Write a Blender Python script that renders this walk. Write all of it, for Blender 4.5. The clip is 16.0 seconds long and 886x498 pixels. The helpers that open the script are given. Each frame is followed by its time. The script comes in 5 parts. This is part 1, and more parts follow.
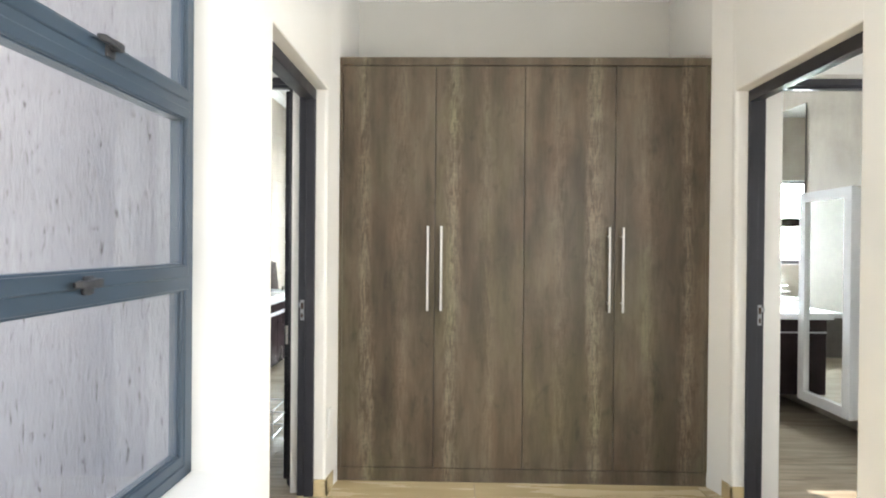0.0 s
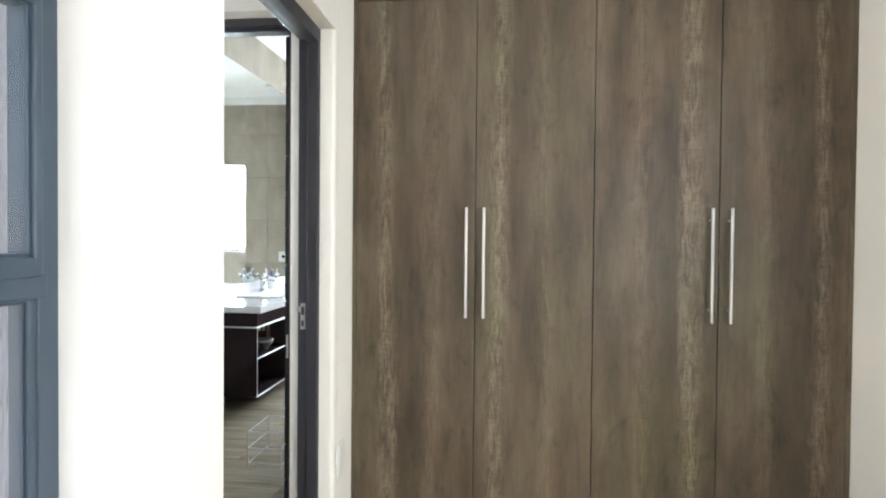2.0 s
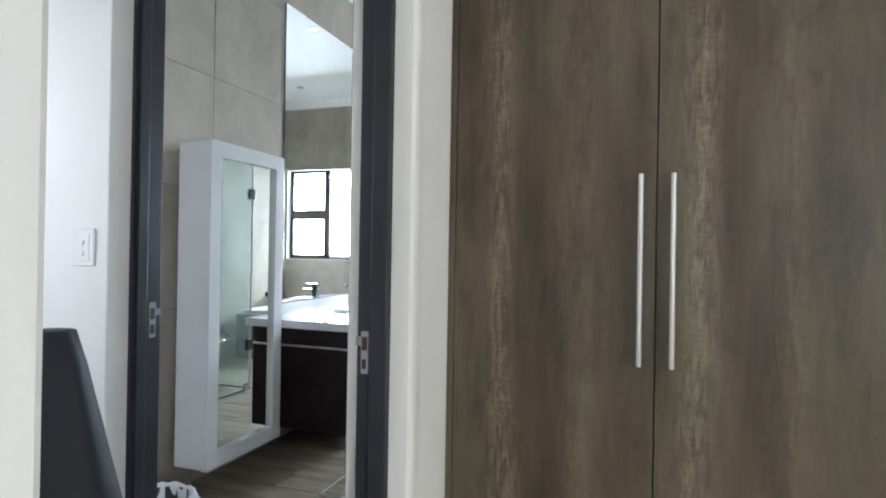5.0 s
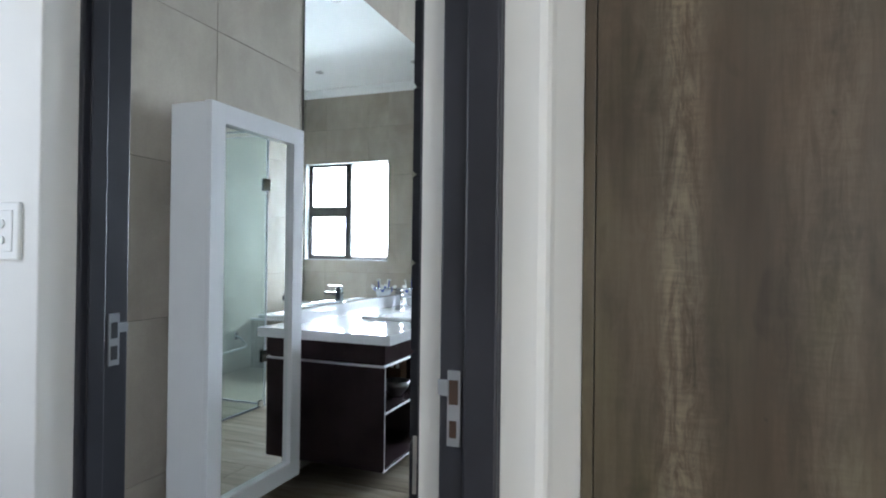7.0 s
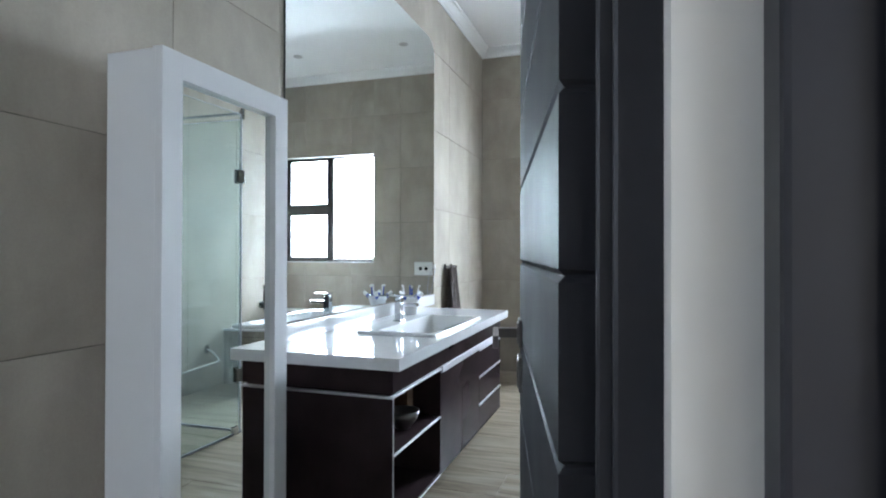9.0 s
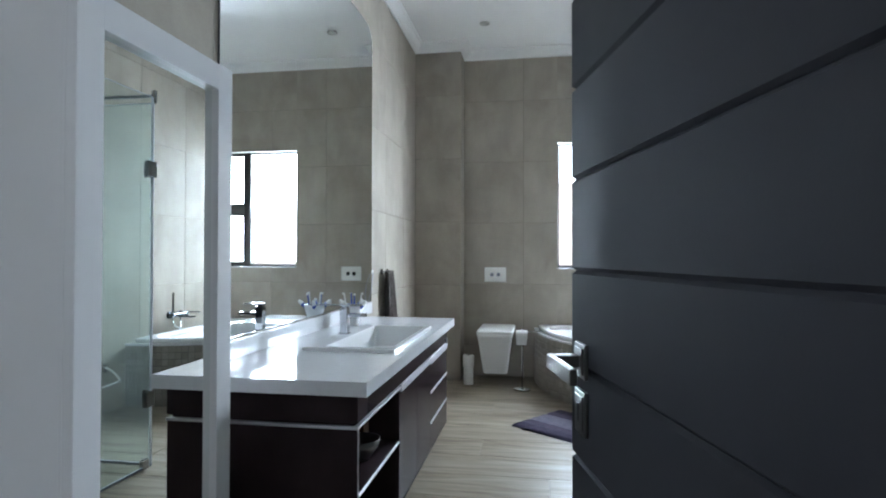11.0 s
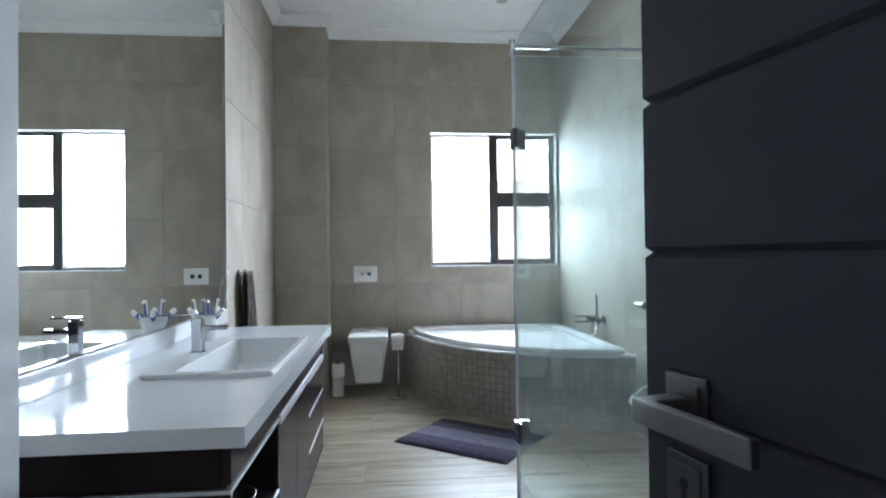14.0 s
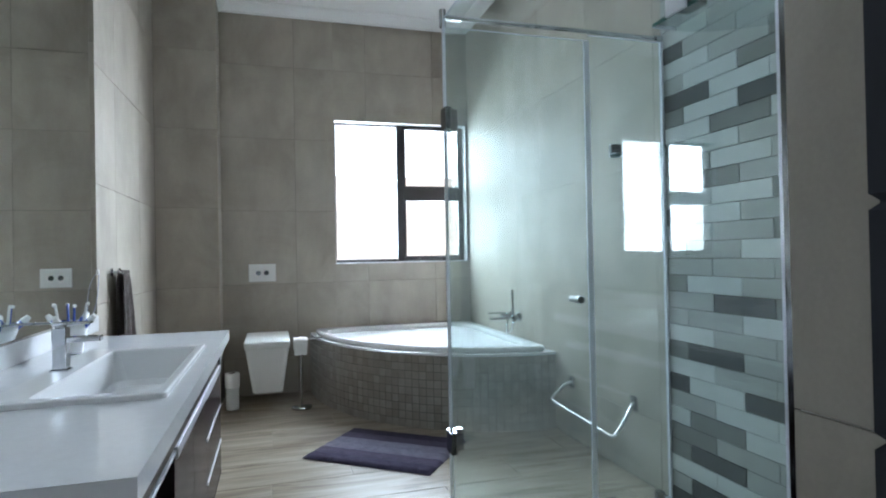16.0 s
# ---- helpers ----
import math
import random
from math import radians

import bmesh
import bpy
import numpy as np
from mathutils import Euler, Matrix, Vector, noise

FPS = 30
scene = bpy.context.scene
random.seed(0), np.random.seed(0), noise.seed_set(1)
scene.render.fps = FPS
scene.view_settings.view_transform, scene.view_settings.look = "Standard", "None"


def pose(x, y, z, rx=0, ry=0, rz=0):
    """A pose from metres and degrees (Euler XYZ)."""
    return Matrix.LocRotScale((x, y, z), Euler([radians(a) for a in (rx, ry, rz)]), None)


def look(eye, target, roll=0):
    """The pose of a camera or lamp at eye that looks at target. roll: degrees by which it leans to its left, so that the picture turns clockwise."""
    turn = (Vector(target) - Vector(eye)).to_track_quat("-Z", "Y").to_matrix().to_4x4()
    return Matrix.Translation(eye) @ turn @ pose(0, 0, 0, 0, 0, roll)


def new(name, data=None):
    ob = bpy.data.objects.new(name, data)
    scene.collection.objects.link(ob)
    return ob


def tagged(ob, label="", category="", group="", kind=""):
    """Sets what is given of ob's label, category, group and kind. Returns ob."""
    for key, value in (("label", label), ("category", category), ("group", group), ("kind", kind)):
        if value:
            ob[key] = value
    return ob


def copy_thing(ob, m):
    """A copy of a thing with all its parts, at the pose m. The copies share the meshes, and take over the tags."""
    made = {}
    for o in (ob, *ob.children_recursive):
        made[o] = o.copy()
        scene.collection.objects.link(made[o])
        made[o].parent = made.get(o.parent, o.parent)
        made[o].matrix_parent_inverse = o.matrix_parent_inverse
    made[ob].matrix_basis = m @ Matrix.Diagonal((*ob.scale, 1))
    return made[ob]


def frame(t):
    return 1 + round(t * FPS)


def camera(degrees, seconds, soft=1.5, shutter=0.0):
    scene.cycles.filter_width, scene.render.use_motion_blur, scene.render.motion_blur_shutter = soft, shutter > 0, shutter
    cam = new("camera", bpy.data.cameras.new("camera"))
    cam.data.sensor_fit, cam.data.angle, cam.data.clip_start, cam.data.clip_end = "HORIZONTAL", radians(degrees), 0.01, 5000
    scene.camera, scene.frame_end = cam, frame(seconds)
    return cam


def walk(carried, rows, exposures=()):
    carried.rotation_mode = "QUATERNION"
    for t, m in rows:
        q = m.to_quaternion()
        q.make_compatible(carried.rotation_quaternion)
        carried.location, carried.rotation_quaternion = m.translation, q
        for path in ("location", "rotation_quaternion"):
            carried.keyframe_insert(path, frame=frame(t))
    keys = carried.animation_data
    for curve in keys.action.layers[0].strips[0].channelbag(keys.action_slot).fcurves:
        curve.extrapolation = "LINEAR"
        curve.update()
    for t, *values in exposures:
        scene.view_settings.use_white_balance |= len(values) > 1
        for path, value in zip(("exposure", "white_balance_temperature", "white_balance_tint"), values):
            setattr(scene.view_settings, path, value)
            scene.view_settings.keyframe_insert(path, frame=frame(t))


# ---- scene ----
cam = camera(75.1, 16.0, soft=2.0)
PATH = [
    (0, (0.388, -0.319, 1.287), (0.345, 1.68, 1.275), 0.5),
    (0.5, (0.387, -0.126, 1.284), (0.318, 1.872, 1.244), 0.5),
    (1, (0.392, 0.058, 1.281), (0.284, 2.054, 1.233), 0.5),
    (1.5, (0.388, 0.242, 1.273), (0.237, 2.236, 1.227), 0.6),
    (2, (0.393, 0.406, 1.261), (0.184, 2.395, 1.226), 0.5),
    (2.5, (0.372, 0.575, 1.232), (0.116, 2.561, 1.217), 0.7),
    (3, (0.391, 0.708, 1.196), (0.038, 2.677, 1.211), 0.8),
    (3.5, (0.411, 0.88, 1.195), (-0.063, 2.824, 1.204), 0.6),
    (4, (0.374, 1.037, 1.205), (-0.174, 2.96, 1.21), 0.8),
    (6.5, (-0.023, 1.744, 1.174), (-0.737, 3.612, 1.185), 0.7),
    (7, (-0.132, 1.864, 1.162), (-0.835, 3.736, 1.175), 0.7),
    (7.5, (-0.255, 1.991, 1.162), (-0.945, 3.867, 1.177), 0.5),
    (8, (-0.349, 2.12, 1.154), (-1.029, 4.001, 1.17), 0.3),
    (8.5, (-0.421, 2.228, 1.157), (-1.081, 4.116, 1.173), 0.2),
    (10.8, (-0.718, 2.502, 1.175), (-1.083, 4.468, 1.199), 0.1),
    (11, (-0.763, 2.525, 1.166), (-1.085, 4.498, 1.194), 0.1),
    (11.5, (-0.836, 2.592, 1.155), (-1.069, 4.579, 1.187), -0.1),
    (12, (-0.872, 2.635, 1.153), (-1.012, 4.63, 1.183), -0.3),
    (12.5, (-0.911, 2.721, 1.143), (-0.96, 4.72, 1.175), -0.4),
    (13, (-0.939, 2.802, 1.144), (-0.903, 4.801, 1.175), -0.5),
    (13.5, (-0.953, 2.877, 1.145), (-0.837, 4.874, 1.174), -0.6),
    (14, (-0.969, 2.954, 1.142), (-0.777, 4.944, 1.169), -0.7),
    (14.5, (-1.0, 3.044, 1.133), (-0.715, 5.024, 1.163), -0.8),
    (15, (-1.042, 3.114, 1.129), (-0.656, 5.076, 1.157), -0.8),
    (15.5, (-1.067, 3.176, 1.125), (-0.589, 5.118, 1.148), -0.9),
    (16, (-1.072, 3.247, 1.115), (-0.51, 5.166, 1.135), -1.1),
]
EXPOSURE = [(0, 2.12, 6650, 10), (2, 2.04, 6450, 10), (4, 1.54, 6150, 10), (6.5, 1.24, 5950, 10), (8.5, 1.26, 5900, 10), (11, 0.9, 5880, 10), (13.5, 0.84, 5860, 10), (14.5, 0.94, 5860, 10), (16, 0.88, 5860, 10)]
walk(cam, [(t, look(eye, target, roll)) for t, eye, target, roll in PATH], EXPOSURE)

# ---------------------------------------------------------------- world and lights
world = bpy.data.worlds.new("sky")
scene.world = world
world.use_nodes = True
wn = world.node_tree
sky = wn.nodes.new("ShaderNodeTexSky")
sky.sky_type, sky.sun_disc = "NISHITA", False
sky.sun_elevation, sky.sun_rotation = radians(49.8), radians(136.8)
sky.dust_density, sky.air_density = 4.0, 1.0
wn.links.new(sky.outputs[0], wn.nodes["Background"].inputs[0])
wn.nodes["Background"].inputs[1].default_value = 0.125

MID = 0.7625          # the two bathrooms mirror each other about this plane


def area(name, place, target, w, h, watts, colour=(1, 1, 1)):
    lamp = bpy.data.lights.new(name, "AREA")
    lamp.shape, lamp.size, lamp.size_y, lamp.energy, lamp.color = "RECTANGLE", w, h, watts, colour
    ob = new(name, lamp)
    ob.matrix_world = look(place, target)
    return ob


sun = bpy.data.lights.new("sun", "SUN")
sun.energy, sun.angle, sun.color = 3.6, radians(0.6), (1.0, 0.95, 0.88)
new("sun", sun).matrix_world = look((7.5, -8, 13), (0, 0, 0))

area("bath_window_light", (0.12, 8.95, 2.02), (-0.02, 6.95, 0.85), 2.0, 2.1, 305, (0.8, 0.905, 1.0))
area("twin_bath_window_light", (2 * MID - 0.12, 8.95, 2.02), (2 * MID + 0.02, 6.95, 0.85), 2.0, 2.1, 305, (0.86, 0.95, 1.0))
# added lamp in an unseen opening behind the start of the walk
area("bedroom_window_light", (0.75, -3.42, 1.35), (0.75, 5, 1.2), 2.0, 2.2, 0.5, (1.0, 0.98, 0.96))
area("passage_window_light", (-0.41, 0.21, 1.48), (3, 0.21, 1.4), 2.05, 1.6, 1.5, (0.93, 0.97, 1.0))
# added lamp at the unseen right-hand window; it brightens the left passage wall
area("twin_passage_window_light", (2 * MID + 0.41, 0.21, 1.48), (-3, 0.21, 1.4), 2.05, 1.6, 20, (0.88, 0.95, 1.0))
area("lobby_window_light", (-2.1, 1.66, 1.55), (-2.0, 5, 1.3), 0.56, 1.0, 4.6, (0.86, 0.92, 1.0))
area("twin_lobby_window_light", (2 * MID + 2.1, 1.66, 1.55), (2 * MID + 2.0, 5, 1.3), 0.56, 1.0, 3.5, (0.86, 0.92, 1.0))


# ---------------------------------------------------------------- materials
class Mat:
    """A node material with a principled shader and short ways to add nodes."""

    def __init__(self, name, colour=(0.8, 0.8, 0.8), rough=0.5, metal=0.0, spec=0.5):
        self.mat = bpy.data.materials.new(name)
        self.mat.use_nodes = True
        self.tree = self.mat.node_tree
        self.bsdf = self.tree.nodes["Principled BSDF"]
        self.set("Base Color", (*colour, 1))
        self.set("Roughness", rough)
        self.set("Metallic", metal)
        self.set("Specular IOR Level", spec)
        self.coords = None

    def set(self, key, value):
        self.bsdf.inputs[key].default_value = value

    def node(self, kind, **inputs):
        n = self.tree.nodes.new("ShaderNode" + kind)
        for key, value in inputs.items():
            n.inputs[key.replace("_", " ")].default_value = value
        return n

    def link(self, a, b):
        self.tree.links.new(a, b)

    def where(self, scale=(1, 1, 1), turn=(0, 0, 0), scatter=0.0):
        """World-sized coordinates, shifted at random from object to object where scatter is given."""
        geo = self.node("NewGeometry")
        m = self.node("Mapping")
        m.inputs["Scale"].default_value = scale
        m.inputs["Rotation"].default_value = turn
        self.link(geo.outputs["Position"], m.inputs["Vector"])
        if scatter:
            info = self.node("ObjectInfo")
            mul = self.tree.nodes.new("ShaderNodeVectorMath")
            mul.operation = "MULTIPLY"
            mul.inputs[1].default_value = (scatter, scatter * 0.7, scatter * 1.3)
            self.link(info.outputs["Random"], mul.inputs[0])
            self.link(mul.outputs[0], m.inputs["Location"])
        return m.outputs["Vector"]

    def noise(self, vec, scale, detail=4.0, rough=0.55, distort=0.0):
        n = self.node("TexNoise", Scale=scale, Detail=detail, Roughness=rough, Distortion=distort)
        self.link(vec, n.inputs["Vector"])
        return n.outputs["Fac"]

    def ramp(self, fac, stops):
        n = self.tree.nodes.new("ShaderNodeValToRGB")
        while len(n.color_ramp.elements) < len(stops):
            n.color_ramp.elements.new(0.5)
        for e, (p, c) in zip(n.color_ramp.elements, stops):
            e.position = p
            e.color = (*c, 1) if not isinstance(c, float) else (c, c, c, 1)
        self.link(fac, n.inputs["Fac"])
        return n.outputs["Color"]

    def mix(self, a, b, fac, kind="MIX"):
        n = self.tree.nodes.new("ShaderNodeMix")
        n.data_type, n.blend_type = "RGBA", kind
        for sock, v in ((n.inputs[0], fac), (n.inputs[6], a), (n.inputs[7], b)):
            if isinstance(v, (int, float)):
                sock.default_value = v
            elif isinstance(v, tuple):
                sock.default_value = (*v, 1)
            else:
                self.link(v, sock)
        return n.outputs[2]

    def base(self, socket):
        self.link(socket, self.bsdf.inputs["Base Color"])

    def roughness(self, socket):
        self.link(socket, self.bsdf.inputs["Roughness"])

    def bump(self, height, strength=0.2, distance=0.002):
        n = self.node("Bump", Strength=strength, Distance=distance)
        self.link(height, n.inputs["Height"])
        self.link(n.outputs[0], self.bsdf.inputs["Normal"])

    def worn(self, colour, spread=0.08, scale=3.0, bump=0.05, fine=180.0, rough=(0.4, 0.55)):
        """A painted or moulded surface: faint clouds of tone, fine bump, uneven gloss."""
        v = self.where()
        big, small = self.noise(v, scale, 5), self.noise(v, fine, 3)
        lo = tuple(max(0.0, c * (1 - spread)) for c in colour)
        hi = tuple(min(1.0, c * (1 + spread)) for c in colour)
        self.base(self.ramp(big, [(0.3, lo), (0.7, hi)]))
        self.roughness(self.ramp(big, [(0.3, rough[0]), (0.7, rough[1])]))
        self.bump(small, bump, 0.001)
        return self.mat


def plaster(name, colour, spread=0.03):
    m = Mat(name, colour, 0.6, spec=0.3)
    return m.worn(colour, spread, 1.6, 0.12, 90.0, (0.55, 0.7))


M = {}
M["plaster"] = plaster("wall_plaster", (0.78, 0.768, 0.735))
# darker tone of wall_plaster, only for the wall above the wardrobe
M["plaster_back"] = plaster("wall_plaster_darker", (0.62, 0.61, 0.57))
M["ceiling"] = plaster("ceiling_paint", (0.82, 0.82, 0.81), 0.02)
M["outer_dark"] = plaster("outer_plaster", (0.45, 0.43, 0.4))
M["frame"] = Mat("frame_paint", spec=0.4).worn((0.027, 0.027, 0.034), 0.15, 6, 0.06, 200, (0.35, 0.5))
M["leaf"] = Mat("door_paint", spec=0.3).worn((0.028, 0.0282, 0.0352), 0.14, 4, 0.1, 260, (0.58, 0.7))
M["alu"] = Mat("blue_grey_aluminium", spec=0.5).worn((0.036, 0.055, 0.078), 0.12, 5, 0.05, 300, (0.3, 0.42))
M["alu_dark"] = Mat("bronze_aluminium", spec=0.5).worn((0.035, 0.03, 0.03), 0.15, 5, 0.05, 300, (0.35, 0.5))
M["white_lacquer"] = Mat("white_lacquer").worn((0.72, 0.72, 0.74), 0.03, 3, 0.004, 120, (0.015, 0.035))
M["espresso"] = Mat("espresso_gloss", spec=0.03).worn((0.036, 0.025, 0.027), 0.25, 4, 0.008, 150, (0.12, 0.18))
M["quartz"] = Mat("white_quartz", spec=0.38).worn((0.76, 0.765, 0.78), 0.03, 40, 0.004, 500, (0.05, 0.085))
M["ceramic"] = Mat("ceramic").worn((0.8, 0.8, 0.8), 0.015, 2, 0.01, 60, (0.06, 0.12))
M["plastic"] = Mat("white_plastic").worn((0.76, 0.76, 0.74), 0.02, 8, 0.02, 300, (0.3, 0.42))
M["blue_plastic"] = Mat("blue_plastic").worn((0.03, 0.07, 0.35), 0.1, 20, 0.02, 300, (0.25, 0.35))
M["black_plastic"] = Mat("black_plastic").worn((0.03, 0.03, 0.034), 0.15, 9, 0.05, 300, (0.35, 0.5))
M["flush"] = Mat("dark_chrome", metal=1.0).worn((0.2, 0.21, 0.22), 0.05, 12, 0.005, 200, (0.08, 0.14))
M["chrome"] = Mat("chrome", metal=1.0).worn((0.55, 0.56, 0.58), 0.05, 12, 0.002, 200, (0.02, 0.045))
M["steel"] = Mat("brushed_steel", metal=1.0).worn((0.22, 0.21, 0.205), 0.08, 20, 0.05, 300, (0.38, 0.5))
M["satin"] = Mat("satin_nickel", metal=0.85).worn((0.56, 0.545, 0.52), 0.06, 10, 0.02, 300, (0.38, 0.48))
M["zinc"] = Mat("zinc_plate", metal=0.5).worn((0.34, 0.35, 0.37), 0.08, 12, 0.03, 300, (0.35, 0.5))
M["strip"] = Mat("aluminium_strip", metal=1.0).worn((0.66, 0.66, 0.69), 0.05, 10, 0.02, 300, (0.36, 0.46))
M["pewter"] = Mat("pewter", metal=1.0).worn((0.2, 0.19, 0.19), 0.08, 14, 0.03, 300, (0.3, 0.4))
M["grout"] = Mat("grout").worn((0.17, 0.155, 0.135), 0.12, 14, 0.3, 200, (0.75, 0.9))
M["mosaic_grout"] = Mat("mosaic_grout").worn((0.13, 0.12, 0.105), 0.12, 14, 0.3, 200, (0.75, 0.9))
M["floor_grout"] = Mat("floor_joint").worn((0.27, 0.23, 0.18), 0.1, 14, 0.2, 200, (0.5, 0.7))
M["paper"] = Mat("tissue").worn((0.8, 0.79, 0.77), 0.02, 20, 0.2, 200, (0.85, 0.95))
M["bin_liner"] = Mat("bin_liner").worn((0.74, 0.75, 0.78), 0.04, 25, 0.3, 60, (0.3, 0.45))
M["brown_card"] = Mat("brown_card").worn((0.12, 0.06, 0.032), 0.1, 20, 0.1, 200, (0.6, 0.7))
M["raw_timber"] = Mat("raw_timber").worn((0.055, 0.028, 0.016), 0.15, 20, 0.1, 200, (0.7, 0.85))
M["rubber"] = Mat("grey_seal").worn((0.35, 0.36, 0.42), 0.05, 20, 0.02, 200, (0.3, 0.4))
M["lamp_glass"] = Mat("downlight_lens").worn((0.6, 0.6, 0.58), 0.05, 30, 0.02, 200, (0.2, 0.3))


def concrete_tile():
    m = Mat("porcelain_wall_tile", rough=0.5, spec=0.06)
    v = m.where(scatter=17.0)
    streak = m.where(scale=(1.0, 1.0, 0.35), scatter=23.0)
    cloud = m.noise(v, 2.2, 6, 0.6, 0.6)
    wash = m.noise(streak, 5.0, 5, 0.6)
    grain = m.noise(v, 120, 3)
    c = m.ramp(cloud, [(0.28, (0.362, 0.322, 0.268)), (0.5, (0.432, 0.388, 0.327)), (0.75, (0.485, 0.44, 0.375))])
    c = m.mix(c, m.ramp(wash, [(0.35, 0.75), (0.65, 1.0)]), 0.55, "MULTIPLY")
    m.base(m.mix(c, m.ramp(grain, [(0.3, 0.88), (0.7, 1.0)]), 0.5, "MULTIPLY"))
    m.roughness(m.ramp(cloud, [(0.3, 0.48), (0.7, 0.6)]))
    m.bump(wash, 0.05, 0.001)
    return m.mat


def plank_tile():
    """Wood-look porcelain: streaks along x that differ from plank to plank."""
    m = Mat("wood_look_porcelain", rough=0.15, spec=0.14)
    v = m.where(scale=(0.9, 8.0, 1.0), scatter=31.0)
    fine = m.where(scale=(1.5, 60.0, 1.0), scatter=11.0)
    a = m.noise(v, 1.7, 5, 0.6, 1.1)
    b = m.noise(fine, 2.0, 4, 0.6)
    c = m.ramp(a, [(0.28, (0.155, 0.12, 0.083)), (0.45, (0.262, 0.217, 0.16)), (0.58, (0.335, 0.288, 0.222)), (0.74, (0.42, 0.372, 0.3))])
    m.base(m.mix(c, m.ramp(b, [(0.3, 0.78), (0.7, 1.0)]), 0.6, "MULTIPLY"))
    m.roughness(m.ramp(a, [(0.3, 0.34), (0.7, 0.44)]))
    m.bump(b, 0.04, 0.001)
    return m.mat


def beige_tile():
    m = Mat("beige_floor_tile", rough=0.3)
    v = m.where(scale=(0.6, 5.0, 1.0), scatter=13.0)
    a = m.noise(v, 2.0, 5)
    m.base(m.ramp(a, [(0.3, (0.49, 0.39, 0.22)), (0.7, (0.6, 0.5, 0.31))]))
    m.roughness(m.ramp(a, [(0.3, 0.2), (0.7, 0.32)]))
    return m.mat


def weathered_wood():
    """Grey-brown foil with long upright grain, dark blotches and pale bark-like streaks."""
    m = Mat("weathered_oak_foil", rough=0.45, spec=0.35)
    broad = m.where(scale=(1.0, 1.0, 0.17))
    mid = m.where(scale=(1.0, 1.0, 0.08))
    fine = m.where(scale=(1.0, 1.0, 0.03))
    ragged = m.where(scale=(1.0, 1.0, 0.16))
    a = m.noise(broad, 8.0, 4, 0.55, 0.15)
    b = m.noise(mid, 22.0, 5, 0.65, 0.2)
    c = m.noise(fine, 160.0, 4, 0.6)
    k = m.noise(ragged, 55.0, 6, 0.75, 0.8)
    spot = m.noise(m.where(scale=(1.0, 1.0, 0.55)), 16.0, 3, 0.5, 0.5)
    # pale streaks return at the pitch of the doors
    geo = m.node("NewGeometry")
    sep = m.node("SeparateXYZ")
    m.link(geo.outputs["Position"], sep.inputs[0])
    wob = m.node("MapRange")
    wob.inputs["From Min"].default_value, wob.inputs["From Max"].default_value = 0.25, 0.75
    wob.inputs["To Min"].default_value, wob.inputs["To Max"].default_value = -0.03, 0.03
    m.link(m.noise(mid, 7.0, 3), wob.inputs["Value"])
    add = m.node("Math")
    add.operation = "ADD"
    m.link(sep.outputs["X"], add.inputs[0])
    m.link(wob.outputs[0], add.inputs[1])
    # the right pair of doors carries the same print turned upside down
    phases = []
    for sign, shift, pitch in ((1.0, 4.938, 0.474), (-1.0, 6.597, 0.487)):
        off = m.node("Math")
        off.operation = "MULTIPLY_ADD"
        m.link(add.outputs[0], off.inputs[0])
        off.inputs[1].default_value, off.inputs[2].default_value = sign, shift
        mod = m.node("Math")
        mod.operation = "MODULO"
        m.link(off.outputs[0], mod.inputs[0])
        mod.inputs[1].default_value = pitch
        phases.append(mod.outputs[0])
    half = m.node("Math")
    half.operation = "GREATER_THAN"
    half.inputs[1].default_value = 0.757
    m.link(sep.outputs["X"], half.inputs[0])
    phase = m.mix(phases[0], phases[1], half.outputs[0])
    band = m.ramp(phase, [(0.0, 0.1), (0.05, 0.25), (0.085, 1.0), (0.11, 0.8), (0.145, 0.15), (0.2, 0.0), (0.29, 0.35), (0.34, 0.1), (0.43, 0.12)])
    tone = m.ramp(phase, [(0.0, 0.85), (0.09, 1.0), (0.15, 0.74), (0.23, 0.8), (0.31, 1.0), (0.38, 0.86), (0.47, 0.94)])
    base = m.ramp(a, [(0.28, (0.085, 0.066, 0.049)), (0.43, (0.118, 0.095, 0.073)), (0.57, (0.155, 0.13, 0.102)), (0.72, (0.2, 0.173, 0.138))])
    pale = m.ramp(k, [(0.38, (0.11, 0.091, 0.07)), (0.48, (0.25, 0.219, 0.176)), (0.6, (0.42, 0.38, 0.31))])
    comb = m.noise(m.where(scale=(0.35, 1.0, 1.9)), 75.0, 3, 0.6, 0.4)
    pale = m.mix(pale, m.ramp(comb, [(0.36, 0.62), (0.6, 1.0)]), 0.75, "MULTIPLY")
    col = m.mix(base, pale, m.mix((0, 0, 0), band, 0.65))
    col = m.mix(col, tone, 0.9, "MULTIPLY")
    # broad drifts from olive to red-brown, and sparse dark knots
    drift = m.noise(m.where(scale=(1.0, 1.0, 0.35)), 5.5, 4, 0.6, 0.3)
    col = m.mix(col, m.ramp(drift, [(0.32, (1.0, 0.9, 0.84)), (0.5, (0.93, 0.92, 0.9)), (0.66, (0.94, 1.0, 0.86))]), 0.9, "MULTIPLY")
    cloud = m.noise(m.where(scale=(1.0, 1.0, 0.4)), 9.0, 4, 0.6, 0.4)
    col = m.mix(col, m.ramp(cloud, [(0.32, 0.7), (0.5, 0.96), (0.68, 1.0)]), 0.75, "MULTIPLY")
    knot = m.noise(m.where(scale=(1.0, 1.0, 0.5)), 70.0, 2, 0.4)
    col = m.mix(col, m.ramp(knot, [(0.19, 0.5), (0.245, 1.0)]), 0.7, "MULTIPLY")
